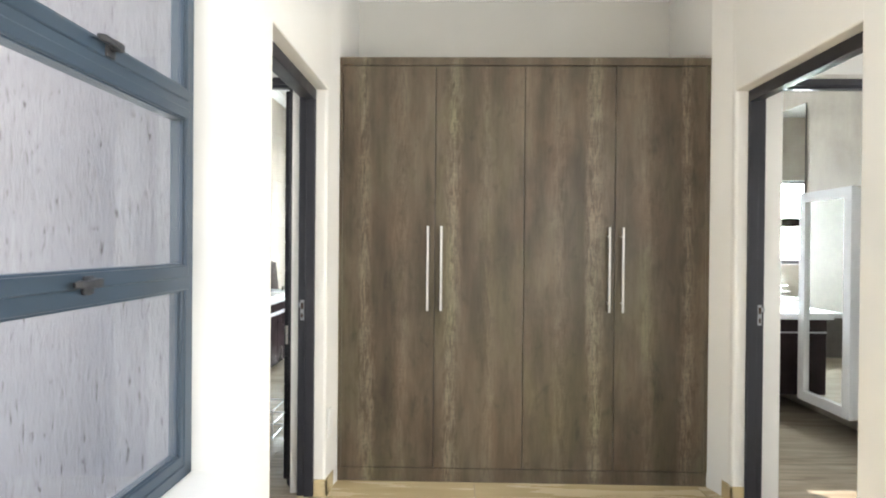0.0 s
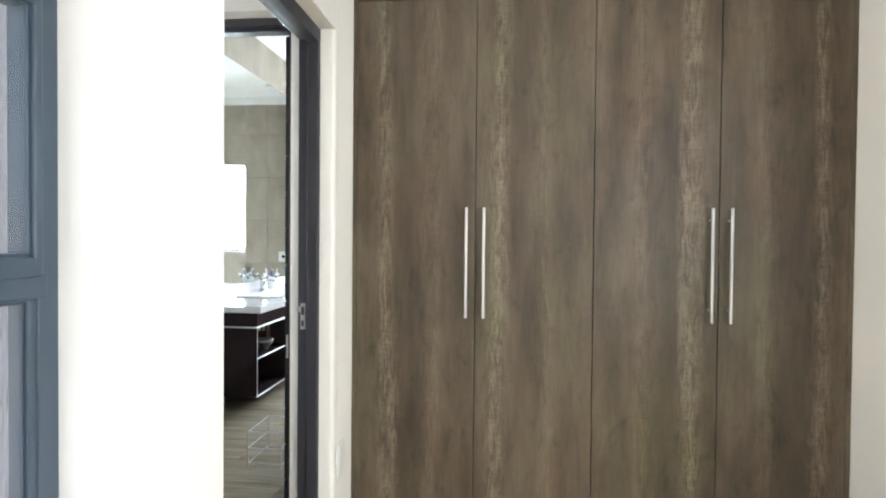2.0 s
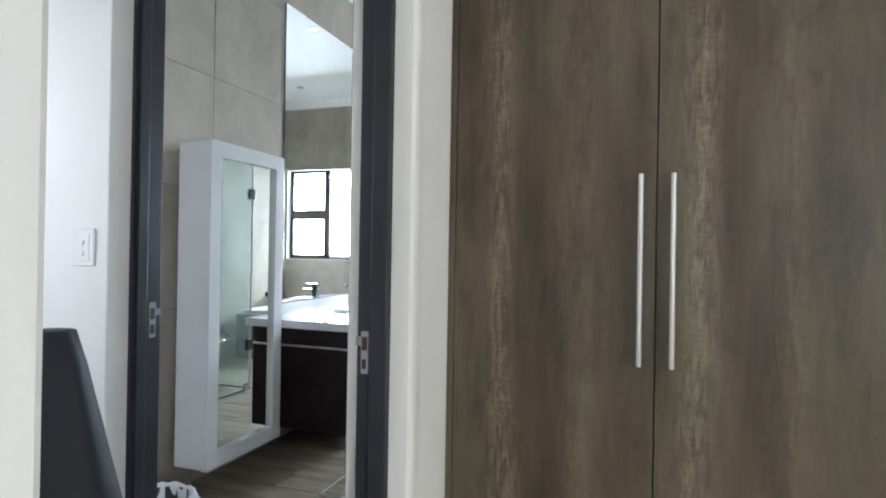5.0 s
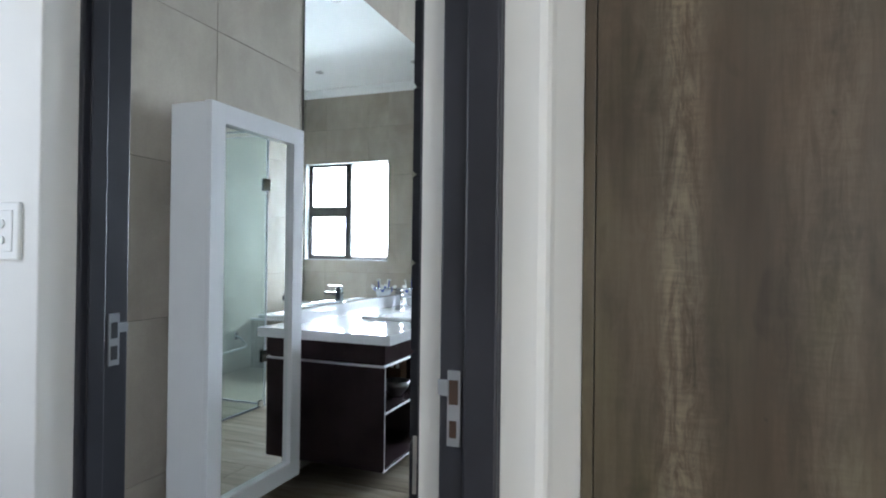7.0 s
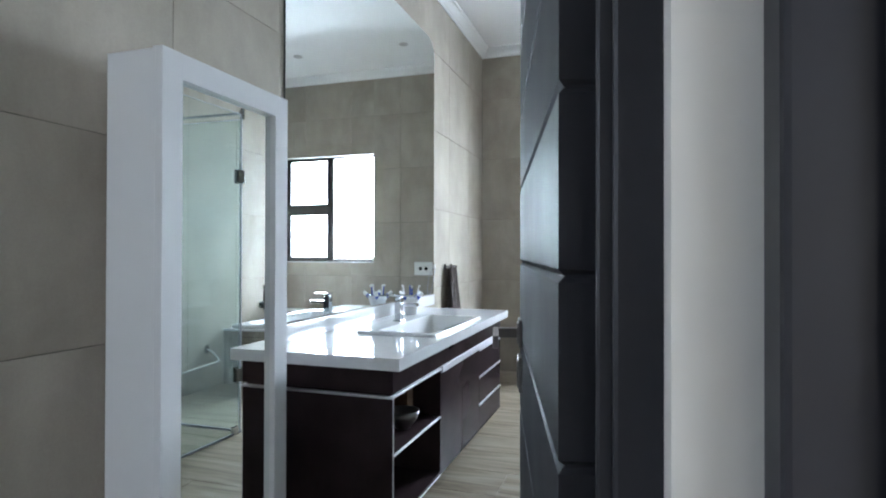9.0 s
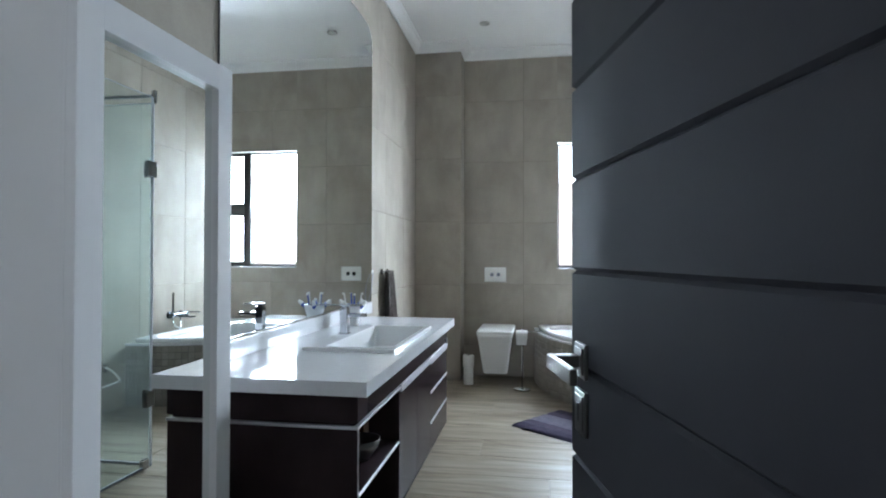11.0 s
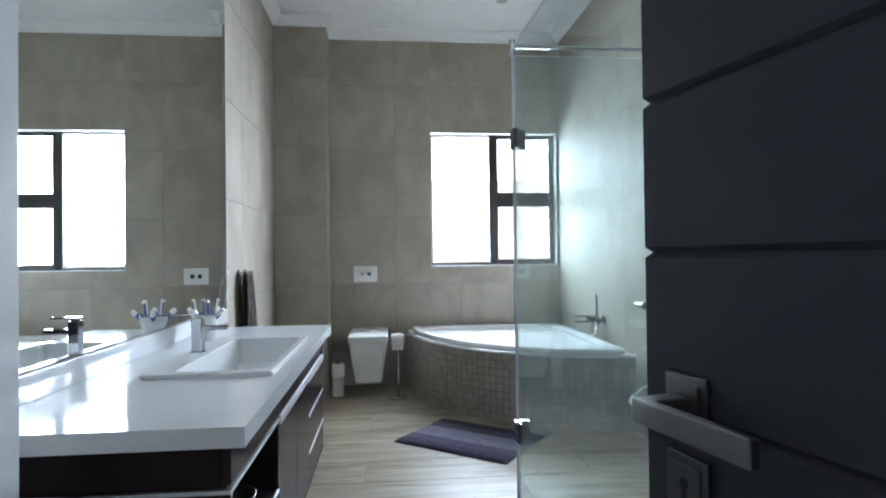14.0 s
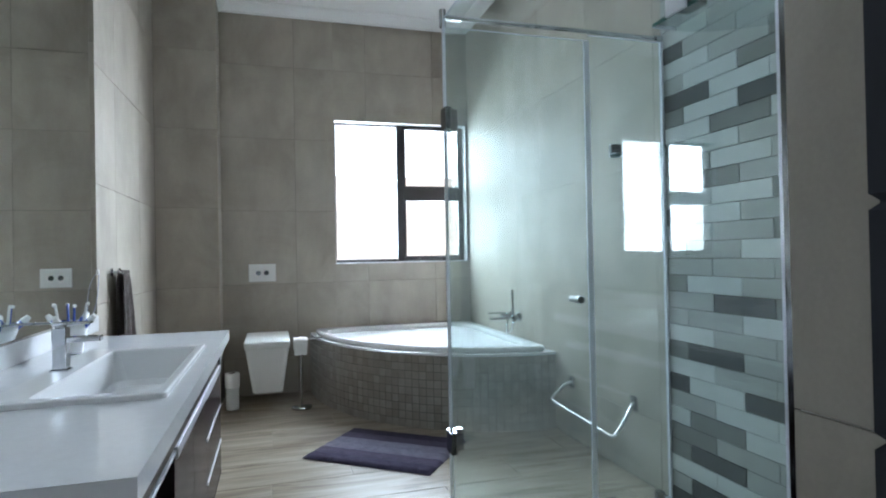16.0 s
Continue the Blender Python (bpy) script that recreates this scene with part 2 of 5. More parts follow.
    col = m.mix(col, m.ramp(spot, [(0.25, 0.5), (0.4, 1.0)]), 0.6, "MULTIPLY")
    col = m.mix(col, m.ramp(b, [(0.3, 0.8), (0.5, 0.97), (0.72, 1.0)]), 0.6, "MULTIPLY")
    col = m.mix(col, m.ramp(c, [(0.32, 0.78), (0.6, 1.0)]), 0.35, "MULTIPLY")
    m.base(m.mix(col, (0.84, 0.79, 0.7), 1.0, "MULTIPLY"))
    m.roughness(m.ramp(b, [(0.3, 0.5), (0.7, 0.38)]))
    m.bump(c, 0.12, 0.001)
    return m.mat


def textured_render():
    """Pale exterior plaster raked downwards, with short dark scores."""
    m = Mat("scratched_plaster", rough=0.8, spec=0.2)
    v = m.where(scale=(1.0, 1.0, 0.2))
    big = m.where()
    score = m.noise(v, 92.0, 5, 0.6, 0.6)
    cloud = m.noise(big, 2.5, 5)
    grain = m.noise(big, 160, 4)
    s = m.ramp(score, [(0.32, (0.15, 0.138, 0.135)), (0.365, (0.33, 0.318, 0.318)), (0.4, (0.42, 0.408, 0.412)), (0.6, (0.46, 0.45, 0.458))])
    c = m.mix(s, m.ramp(cloud, [(0.3, 0.82), (0.7, 1.0)]), 0.7, "MULTIPLY")
    m.base(m.mix(c, m.ramp(grain, [(0.3, 0.85), (0.7, 1.0)]), 0.5, "MULTIPLY"))
    m.bump(score, 0.7, 0.012)
    return m.mat


def brickwork():
    m = Mat("lightened_face_brick", rough=0.8, spec=0.2)
    geo = m.node("NewGeometry")
    mp = m.node("Mapping")
    mp.inputs["Rotation"].default_value = (radians(90), 0, 0)
    m.link(geo.outputs["Position"], mp.inputs["Vector"])
    b = m.node("TexBrick", Scale=1.0, Mortar_Size=0.006, Brick_Width=0.23, Row_Height=0.083)
    # red-brown brick lightened here: strong daylight is put into the colour
    b.inputs["Color1"].default_value = (0.7, 0.58, 0.5, 1)
    b.inputs["Color2"].default_value = (0.77, 0.67, 0.59, 1)
    b.inputs["Mortar"].default_value = (0.66, 0.62, 0.57, 1)
    m.link(mp.outputs[0], b.inputs["Vector"])
    n = m.noise(m.where(), 9.0, 4)
    m.base(m.mix(b.outputs["Color"], m.ramp(n, [(0.3, 0.7), (0.7, 1.0)]), 0.7, "MULTIPLY"))
    m.bump(b.outputs["Fac"], -0.4, 0.006)
    return m.mat


def clear_glass(name, tint, gloss=1.0, film=0.0):
    """A clear pane: light passes straight, with the gloss that its angle gives."""
    m = Mat(name)
    tree = m.tree
    tree.nodes.remove(m.bsdf)
    out = [n for n in tree.nodes if n.type == "OUTPUT_MATERIAL"][0]
    clear = tree.nodes.new("ShaderNodeBsdfTransparent")
    clear.inputs[0].default_value = (*tint, 1)
    shine = tree.nodes.new("ShaderNodeBsdfGlossy")
    shine.inputs["Roughness"].default_value = 0.01
    lw = tree.nodes.new("ShaderNodeLayerWeight")
    lw.inputs["Blend"].default_value = 0.5
    power = m.node("Math")
    power.operation = "POWER"
    power.inputs[1].default_value = 5.0
    m.link(lw.outputs["Facing"], power.inputs[0])
    fres = m.node("MapRange")
    fres.inputs["To Min"].default_value, fres.inputs["To Max"].default_value = 0.035 * gloss, 0.65
    m.link(power.outputs[0], fres.inputs["Value"])
    mix = tree.nodes.new("ShaderNodeMixShader")
    m.link(fres.outputs[0], mix.inputs[0])
    m.link(clear.outputs[0], mix.inputs[1])
    m.link(shine.outputs[0], mix.inputs[2])
    last = mix.outputs[0]
    if film:
        # dried water marks scatter a little of the light that falls on the pane
        spots = m.ramp(m.noise(m.where(scale=(1.0, 1.0, 0.6)), 9.0, 5), [(0.3, film * 0.6), (0.7, film * 1.3)])
        veil = tree.nodes.new("ShaderNodeBsdfTranslucent")
        veil.inputs[0].default_value = (0.86, 0.92, 0.91, 1)
        soft = tree.nodes.new("ShaderNodeMixShader")
        m.link(spots, soft.inputs[0])
        m.link(last, soft.inputs[1])
        m.link(veil.outputs[0], soft.inputs[2])
        last = soft.outputs[0]
    m.link(last, out.inputs[0])
    return m.mat


def mirror_glass():
    m = Mat("mirror_silver", (0.86, 0.89, 0.88), 0.0, 1.0)
    n = m.noise(m.where(), 3.0, 3)
    m.base(m.ramp(n, [(0.3, (0.84, 0.88, 0.87)), (0.7, (0.88, 0.91, 0.9))]))
    return m.mat


def mosaic(joined=False):
    m = Mat("mosaic_stone", rough=0.4)
    shade = m.node("NewGeometry").outputs["Random Per Island"] if joined else m.node("ObjectInfo").outputs["Random"]
    v = m.where(scatter=9.0)
    n = m.noise(v, 25.0, 4)
    c = m.ramp(shade, [(0.0, (0.27, 0.247, 0.21)), (0.5, (0.318, 0.293, 0.252)), (1.0, (0.362, 0.335, 0.292))])
    m.base(m.mix(c, m.ramp(n, [(0.3, 0.8), (0.7, 1.0)]), 0.8, "MULTIPLY"))
    m.bump(n, 0.1, 0.001)
    return m.mat


def strip_tile(name, colour):
    m = Mat(name)
    return m.worn(colour, 0.06, 14, 0.04, 60, (0.1, 0.2))


def woven(name, a, b, pitch, rough=0.95):
    m = Mat(name, rough=rough, spec=0.1)
    v = m.where()
    tuft = m.noise(v, 240, 3)
    lump = m.noise(v, 30, 4)
    c = m.ramp(lump, [(0.3, a), (0.7, b)])
    m.base(m.mix(c, m.ramp(tuft, [(0.3, 0.55), (0.7, 1.0)]), 0.8, "MULTIPLY"))
    m.bump(tuft, 0.8, 0.006)
    return m.mat


M["tile"] = concrete_tile()
M["plank"] = plank_tile()
M["beige"] = beige_tile()
M["wood"] = weathered_wood()
M["render"] = textured_render()
M["brick"] = brickwork()
M["glass"] = clear_glass("shower_glass", (0.925, 0.963, 0.958), film=0.018)
M["glass_edge"] = Mat("glass_edge", metal=0.2).worn((0.84, 0.87, 0.96), 0.05, 10, 0.01, 100, (0.1, 0.16))
M["green_edge"] = Mat("green_glass_edge").worn((0.05, 0.13, 0.115), 0.1, 10, 0.01, 100, (0.12, 0.2))
M["pane"] = clear_glass("window_glass", (0.97, 0.98, 0.98))
M["mirror"] = mirror_glass()
M["mosaic"] = mosaic()
M["mosaic_joined"] = mosaic(True)
M["tile_pale"] = strip_tile("strip_pale", (0.6, 0.635, 0.63))
M["tile_mid"] = strip_tile("strip_mid", (0.41, 0.43, 0.415))
M["tile_taupe"] = strip_tile("strip_taupe", (0.235, 0.242, 0.235))
M["tile_dark"] = strip_tile("strip_dark", (0.115, 0.12, 0.122))
M["mat_dark"] = woven("bath_mat_pile_dark", (0.05, 0.042, 0.075), (0.075, 0.065, 0.105), 0.01)
M["mat_light"] = woven("bath_mat_pile_light", (0.18, 0.168, 0.225), (0.25, 0.235, 0.295), 0.01)
M["mat_mid"] = woven("bath_mat_pile_middle", (0.085, 0.073, 0.112), (0.115, 0.1, 0.15), 0.01)
M["towel"] = woven("towel_pile", (0.2, 0.172, 0.16), (0.28, 0.245, 0.23), 0.01)


def glow(name, colour, strength):
    m = Mat(name)
    m.set("Base Color", (0, 0, 0, 1))
    m.set("Emission Color", (*colour, 1))
    m.set("Emission Strength", strength)
    return m.mat


# emissive white for the backdrop, so the sky in the window burns out
M["sky_glow"] = glow("glowing_sky_sheet", (0.95, 0.98, 1.0), 2.2)
M["ground"] = plaster("paving", (0.42, 0.4, 0.37))


# ---------------------------------------------------------------- mesh helpers
def mesh_of(bm, material, smooth=False):
    me = bpy.data.meshes.new("mesh")
    bm.normal_update()
    bm.to_mesh(me)
    bm.free()
    if material:
        for one in material if isinstance(material, (list, tuple)) else (material,):
            me.materials.append(one)
    if smooth:
        me.polygons.foreach_set("use_smooth", [True] * len(me.polygons))
    return me


def part(name, bm, material, parent=None, label="", smooth=False):
    ob = new(name, mesh_of(bm, material, smooth))
    if parent is not None:
        ob.parent = parent
        ob.matrix_parent_inverse = parent.matrix_basis.inverted()
    if label:
        ob["label"] = label
    return ob


def thing(name, place, label, category, group="", kind="", turn=0.0):
    ob = new(name)
    ob.empty_display_size = 0.05
    ob.matrix_basis = pose(*place, 0, 0, turn)
    return tagged(ob, label, category, group, kind)


def box(x0, x1, y0, y1, z0, z1, bevel=0.0, seg=2, bm=None, m=None):
    """A box between the given planes, its edges rounded by bevel metres."""
    own = bmesh.new()
    bmesh.ops.create_cube(own, size=1)
    for v in own.verts:
        v.co = Vector((x0 + (v.co.x + 0.5) * (x1 - x0), y0 + (v.co.y + 0.5) * (y1 - y0), z0 + (v.co.z + 0.5) * (z1 - z0)))
    if bevel:
        bmesh.ops.bevel(own, geom=list(own.edges), offset=bevel, segments=seg, profile=0.5, affect="EDGES")
    return join(bm, own, m)


def join(bm, own, m=None):
    if m is not None:
        bmesh.ops.transform(own, matrix=m, verts=own.verts)
    if bm is None:
        return own
    me = bpy.data.meshes.new("joined")
    own.to_mesh(me)
    own.free()
    bm.from_mesh(me)
    bpy.data.meshes.remove(me)
    return bm


def rod(a, b, r, r2=None, seg=16, bm=None):
    """A round bar from a to b."""
    a, b = Vector(a), Vector(b)
    own = bmesh.new()
    bmesh.ops.create_cone(own, cap_ends=True, segments=seg, radius1=r, radius2=r if r2 is None else r2, depth=(b - a).length)
    m = Matrix.Translation((a + b) / 2) @ (b - a).to_track_quat("Z", "Y").to_matrix().to_4x4()
    return join(bm, own, m)


def tube(points, r, seg=10, bm=None):
    """A bent round bar along points."""
    own = bmesh.new()
    rings = []
    pts = [Vector(p) for p in points]
    for i, p in enumerate(pts):
        d = (pts[min(i + 1, len(pts) - 1)] - pts[max(i - 1, 0)]).normalized()
        q = d.to_track_quat("Z", "Y")
        rings.append([own.verts.new(p + q @ Vector((r * math.cos(2 * math.pi * k / seg), r * math.sin(2 * math.pi * k / seg), 0))) for k in range(seg)])
    for r0, r1 in zip(rings, rings[1:]):
        for k in range(seg):
            own.faces.new((r0[k], r0[(k + 1) % seg], r1[(k + 1) % seg], r1[k]))
    own.faces.new(rings[0][::-1])
    own.faces.new(rings[-1])
    return join(bm, own)


def turned(profile, seg=24, bm=None, place=(0, 0, 0)):
    """A solid of revolution about z through place; profile rows are (radius, height)."""
    own = bmesh.new()
    rings = []
    for r, z in profile:
        if r <= 0:
            rings.append([own.verts.new((0, 0, z))])
        else:
            rings.append([own.verts.new((r * math.cos(2 * math.pi * k / seg), r * math.sin(2 * math.pi * k / seg), z)) for k in range(seg)])
    for a, b in zip(rings, rings[1:]):
        for k in range(seg):
            j = (k + 1) % seg
            if len(a) == 1 and len(b) > 1:
                own.faces.new((a[0], b[j], b[k]))
            elif len(b) == 1 and len(a) > 1:
                own.faces.new((a[k], a[j], b[0]))
            elif len(a) > 1:
                own.faces.new((a[k], a[j], b[j], b[k]))
    bmesh.ops.recalc_face_normals(own, faces=own.faces)
    return join(bm, own, Matrix.Translation(place))


def loft(rings, caps=True, bm=None):
    """Skin between closed loops of equal length."""
    own = bmesh.new()
    rows = [[own.verts.new(p) for p in ring] for ring in rings]
    n = len(rows[0])
    for a, b in zip(rows, rows[1:]):
        for k in range(n):
            own.faces.new((a[k], a[(k + 1) % n], b[(k + 1) % n], b[k]))
    if caps:
        own.faces.new(rows[0][::-1])
        own.faces.new(rows[-1])
    bmesh.ops.recalc_face_normals(own, faces=own.faces)
    return join(bm, own)


def round_rect(cx, cy, w, d, r, z, n=5):
    """A closed loop: a rectangle with rounded corners at height z."""
    out = []
    for sx, sy, a0 in ((1, 1, 0), (-1, 1, 90), (-1, -1, 180), (1, -1, 270)):
        for k in range(n + 1):
            a = radians(a0 + 90 * k / n)
            out.append((cx + sx * (w / 2 - r) + r * math.cos(a), cy + sy * (d / 2 - r) + r * math.sin(a), z))
    return out


def wall(name, x0, x1, y0, y1, z0, z1, material, label, side=1, bevel=0.0):
    """A wall block; side -1 mirrors it about MID for the twin bathroom."""
    if side < 0:
        x0, x1 = 2 * MID - x1, 2 * MID - x0
    ob = part(name, box(x0, x1, y0, y1, z0, z1, bevel), material)
    return tagged(ob, label, "wall", kind="structure")


def mirrored():
    return Matrix.Translation((2 * MID, 0, 0)) @ Matrix.Diagonal((-1, 1, 1, 1))


def twin(ob):
    """The same thing in the twin bathroom, seen as in a mirror."""
    return copy_thing(ob, mirrored() @ ob.matrix_basis)


# ---------------------------------------------------------------- structure
TILE_T, GAP = 0.006, 0.0012
XL, XR, YN, YF, ZC = -1.912, 0.63, 2.83, 8.2, 3.2      # bathroom: tiled faces and ceiling
WIN = (-0.57, 0.61, 1.055, 2.28)                       # far window opening

ground = part("ground", box(-60, 60, -60, 80, -0.3, -0.16), M["ground"])
tagged(ground, "plain paved ground around the house", "ground", kind="structure")

for s, tag in ((1, "wall"), (-1, "twin_wall")):
    t = "grey-beige porcelain tiled bathroom wall"
    xl = XL if s > 0 else XL + 0.19
    wall(tag + "_bath_side", xl - 0.2, xl - TILE_T + 0.002, 2.64, 8.4, -0.1, ZC + 0.1, M["grout"] if s > 0 else M["tile"], t, s)
    g = M["grout"] if s > 0 else M["tile"]
    f0 = YF + TILE_T - 0.002
    wall(tag + "_far_left", XL - 0.006, WIN[0], f0, 8.4, -0.1, ZC + 0.1, g, t, s)
    wall(tag + "_far_right", WIN[1], XR + 0.006, f0, 8.4, -0.1, ZC + 0.1, g, t, s)
    wall(tag + "_far_below", WIN[0], WIN[1], f0, 8.4, -0.1, WIN[2], g, t, s)
    wall(tag + "_far_above", WIN[0], WIN[1], f0, 8.4, WIN[3], ZC + 0.1, g, t, s)
    wall(tag + "_pillar", XL - 0.005, -1.481, 7.926, f0 + 0.005, -0.1, ZC + 0.05, g, "tiled duct box in the bathroom corner", s)
    wall(tag + "_partition", -0.402, -0.267, 2.612, 3.86, -0.1, ZC + 0.1, M["plaster"], "wall between passage and bathroom", s, 0.014)
    wall(tag + "_shower_near", -0.269, XR + 0.006, 3.62, 3.82, -0.1, ZC + 0.1, M["tile"], "tiled end wall of the shower", s)
    wall(tag + "_lobby_left", -2.6, -1.267, 2.64, YN, -0.1, ZC + 0.1, M["plaster"], "white plastered lobby wall", s, 0.004)
    wall(tag + "_lobby_right", -0.457 if s > 0 else -0.515, -0.4, 2.64, YN, -0.1, ZC + 0.1, M["plaster"], "white plastered wall beside the bathroom door", s)
    wall(tag + "_lobby_above", -1.269, -0.455, 2.642, YN - 0.002, 2.17, ZC + 0.1, M["plaster"], "white plastered wall over the bathroom door", s)
    for x0, x1, z0, z1 in ((-2.6, -2.4, -0.2, 2.9), (-1.8, -0.41, -0.2, 2.9), (-2.4, -1.8, -0.2, 1.02), (-2.4, -1.8, 2.08, 2.9)):
        wall(tag + "_lobby_near", x0, x1, 1.5, 1.62, z0, z1, M["render"], "scratch-textured pale exterior plaster wall", s)
        wall(tag + "_lobby_near_inner", x0, min(x1, -0.412), 1.62, 1.64, max(z0, -0.1), z1, M["plaster"], "white plastered lobby wall", s)
    wall(tag + "_lobby_end", -2.6, -2.48, 1.64, 2.64, -0.1, 2.9, M["plaster"], "white plastered lobby wall", s)
    # splayed plaster cheek between the opening's corner and the wardrobe
    inner = -0.247 if s > 0 else -0.226
    cheek = [(-0.27, 2.64), (inner, 2.804), (inner, 3.422), (-0.27, 3.422)]
    bm = loft([[(x if s > 0 else 2 * MID - x, y, z) for x, y in cheek] for z in (-0.1, 2.94)])
    tagged(part(tag + "_wardrobe_cheek", bm, M["plaster"]), "white plastered cheek beside the wardrobe", "wall", kind="structure")
    wall(tag + "_over_opening", -0.402, -0.265, 1.70, 2.62, 2.076, 2.95, M["plaster"], "white plastered wall over the doorway", s, 0.006)
    wall(tag + "_beside_opening", -0.412, -0.262, 1.318, 1.712, -0.1, 2.95, M["plaster"], "white plastered passage wall", s, 0.012)
    wall(tag + "_below_window", -0.412, -0.262, -3.6, 1.32, -0.1, 0.63, M["plaster"], "white plastered wall under the passage window", s)
    wall(tag + "_above_window", -0.412, -0.262, -3.6, 1.32, 2.32, 2.95, M["plaster"], "white plastered wall over the passage window", s)
    wall(tag + "_beyond_window", -0.412, -0.262, -3.6, -0.9, 0.628, 2.322, M["plaster"], "white plastered passage wall", s)

wall("wall_between_bathrooms", XR + TILE_T - 0.002, 2 * MID - XR - TILE_T + 0.002, 3.45, 8.4, -0.1, ZC + 0.1, M["grout"], "tiled wall between the two bathrooms")
wall("wall_behind_wardrobe", -0.269, 1.794, 3.42, 3.62, -0.1, 2.95, M["plaster_back"], "plastered wall above the wardrobe, darker than the other walls")
# unseen end wall, added with a gap for the rear lamp
for x0, x1, z0, z1 in ((-0.45, -0.25, -0.1, 3.0), (1.775, 1.975, -0.1, 3.0), (-0.25, 1.775, 2.45, 3.0), (-0.25, 1.775, -0.1, 0.06)):
    wall("wall_bedroom_end", x0, x1, -3.6, -3.45, z0, z1, M["plaster"], "unseen white plastered wall round an added opening for light")

# ceilings and floors
for name, x0, x1, y0, y1, z0, z1 in (
    ("ceiling_bathroom", XL - 0.2, XR + 0.006, 2.64, 8.4, ZC, ZC + 0.12),
    ("ceiling_twin_bathroom", 2 * MID - XR - 0.006, 2 * MID - XL + 0.2, 2.64, 8.4, ZC, ZC + 0.12),
    ("ceiling_passage", -0.42, 1.945, -3.6, 3.45, 2.94, 3.04),
    ("ceiling_lobby", -2.6, -0.4, 1.62, 2.66, 2.88, 2.98),
    ("ceiling_twin_lobby", 2 * MID + 0.4, 2 * MID + 2.6, 1.62, 2.66, 2.88, 2.98),
):
    tagged(part(name, box(x0, x1, y0, y1, z0, z1), M["ceiling"]), "smooth white painted ceiling", "ceiling", kind="structure")

floor_bath = tagged(part("floor_bathroom", box(-2.6, -0.402, 2.6, 8.4, -0.12, -0.003, bm=box(-0.402, XR + 0.006, 3.62, 8.4, -0.12, -0.003)), M["floor_grout"]),
                    "wood-look porcelain plank floor in grey and beige streaks", "floor", kind="structure")
floor_lobby = tagged(part("floor_lobby", box(-2.6, -0.41, 1.62, 2.6, -0.12, 0.0), M["plank"]),
                     "wood-look porcelain floor of the lobby", "floor", kind="structure")
floor_twin = tagged(part("floor_twin_bathroom", box(2 * MID + 0.41, 2 * MID + 2.6, 1.62, 8.4, -0.12, 0.0, bm=box(2 * MID - XR - 0.006, 2 * MID + 0.41, 3.62, 8.4, -0.12, 0.0)), M["plank"]),
                    "wood-look porcelain floor of the twin bathroom", "floor", kind="structure")
floor_passage = tagged(part("floor_passage", box(-0.41, 1.935, -3.6, 3.45, -0.12, -0.003), M["floor_grout"]),
                       "pale beige wood-look floor tiles", "floor", kind="structure")


def cornice(name, runs, z, size=0.085):
    """Coved white moulding along runs of (x0, y0, x1, y1, nx, ny); n points into the room."""
    bm = bmesh.new()
    prof = [(0, 0), (0.012, 0), (0.014, 0.012), (0.03, 0.022), (0.05, 0.045), (0.062, 0.066), (0.075, 0.07), (0.078, 0.085), (0, 0.085)]
    for x0, y0, x1, y1, nx, ny in runs:
        ends = []
        for x, y in ((x0, y0), (x1, y1)):
            ends.append([(x + nx * d * size / 0.085, y + ny * d * size / 0.085, z - size + h * size / 0.085) for d, h in prof])
        loft(ends, True, bm)
    return tagged(part(name, bm, M["ceiling"]), "white coved ceiling cornice", "cornice", kind="structure")


cornice("cornice_bathroom", [(XL, YN, XL, 7.92, 1, 0), (XL, 7.92, -1.475, 7.92, 0, -1), (-1.475, 7.84, -1.475, YF, 1, 0), (-1.475, YF, XR, YF, 0, -1), (XR, YF, XR, 3.82, -1, 0)], ZC)
cornice("cornice_passage", [(-0.247, 3.42, 1.751, 3.42, 0, -1), (-0.247, 2.8, -0.247, 3.42, 1, 0), (1.751, 2.8, 1.751, 3.42, -1, 0)], 2.94, 0.075)


def rects_minus(u0, u1, v0, v1, holes):
    """The rectangle cut by holes into rectangles."""
    rest = [(u0, u1, v0, v1)]
    for h0, h1, k0, k1 in holes:
        out = []
        for a, b, c, d in rest:
            if h1 <= a or h0 >= b or k1 <= c or k0 >= d:
                out.append((a, b, c, d))
                continue
            if c < k0:
                out.append((a, b, c, k0))
            if k1 < d:
                out.append((a, b, k1, d))
            lo, hi = max(c, k0), min(d, k1)
            if a < h0:
                out.append((a, h0, lo, hi))
            if h1 < b:
                out.append((h1, b, lo, hi))
        rest = out
    return rest


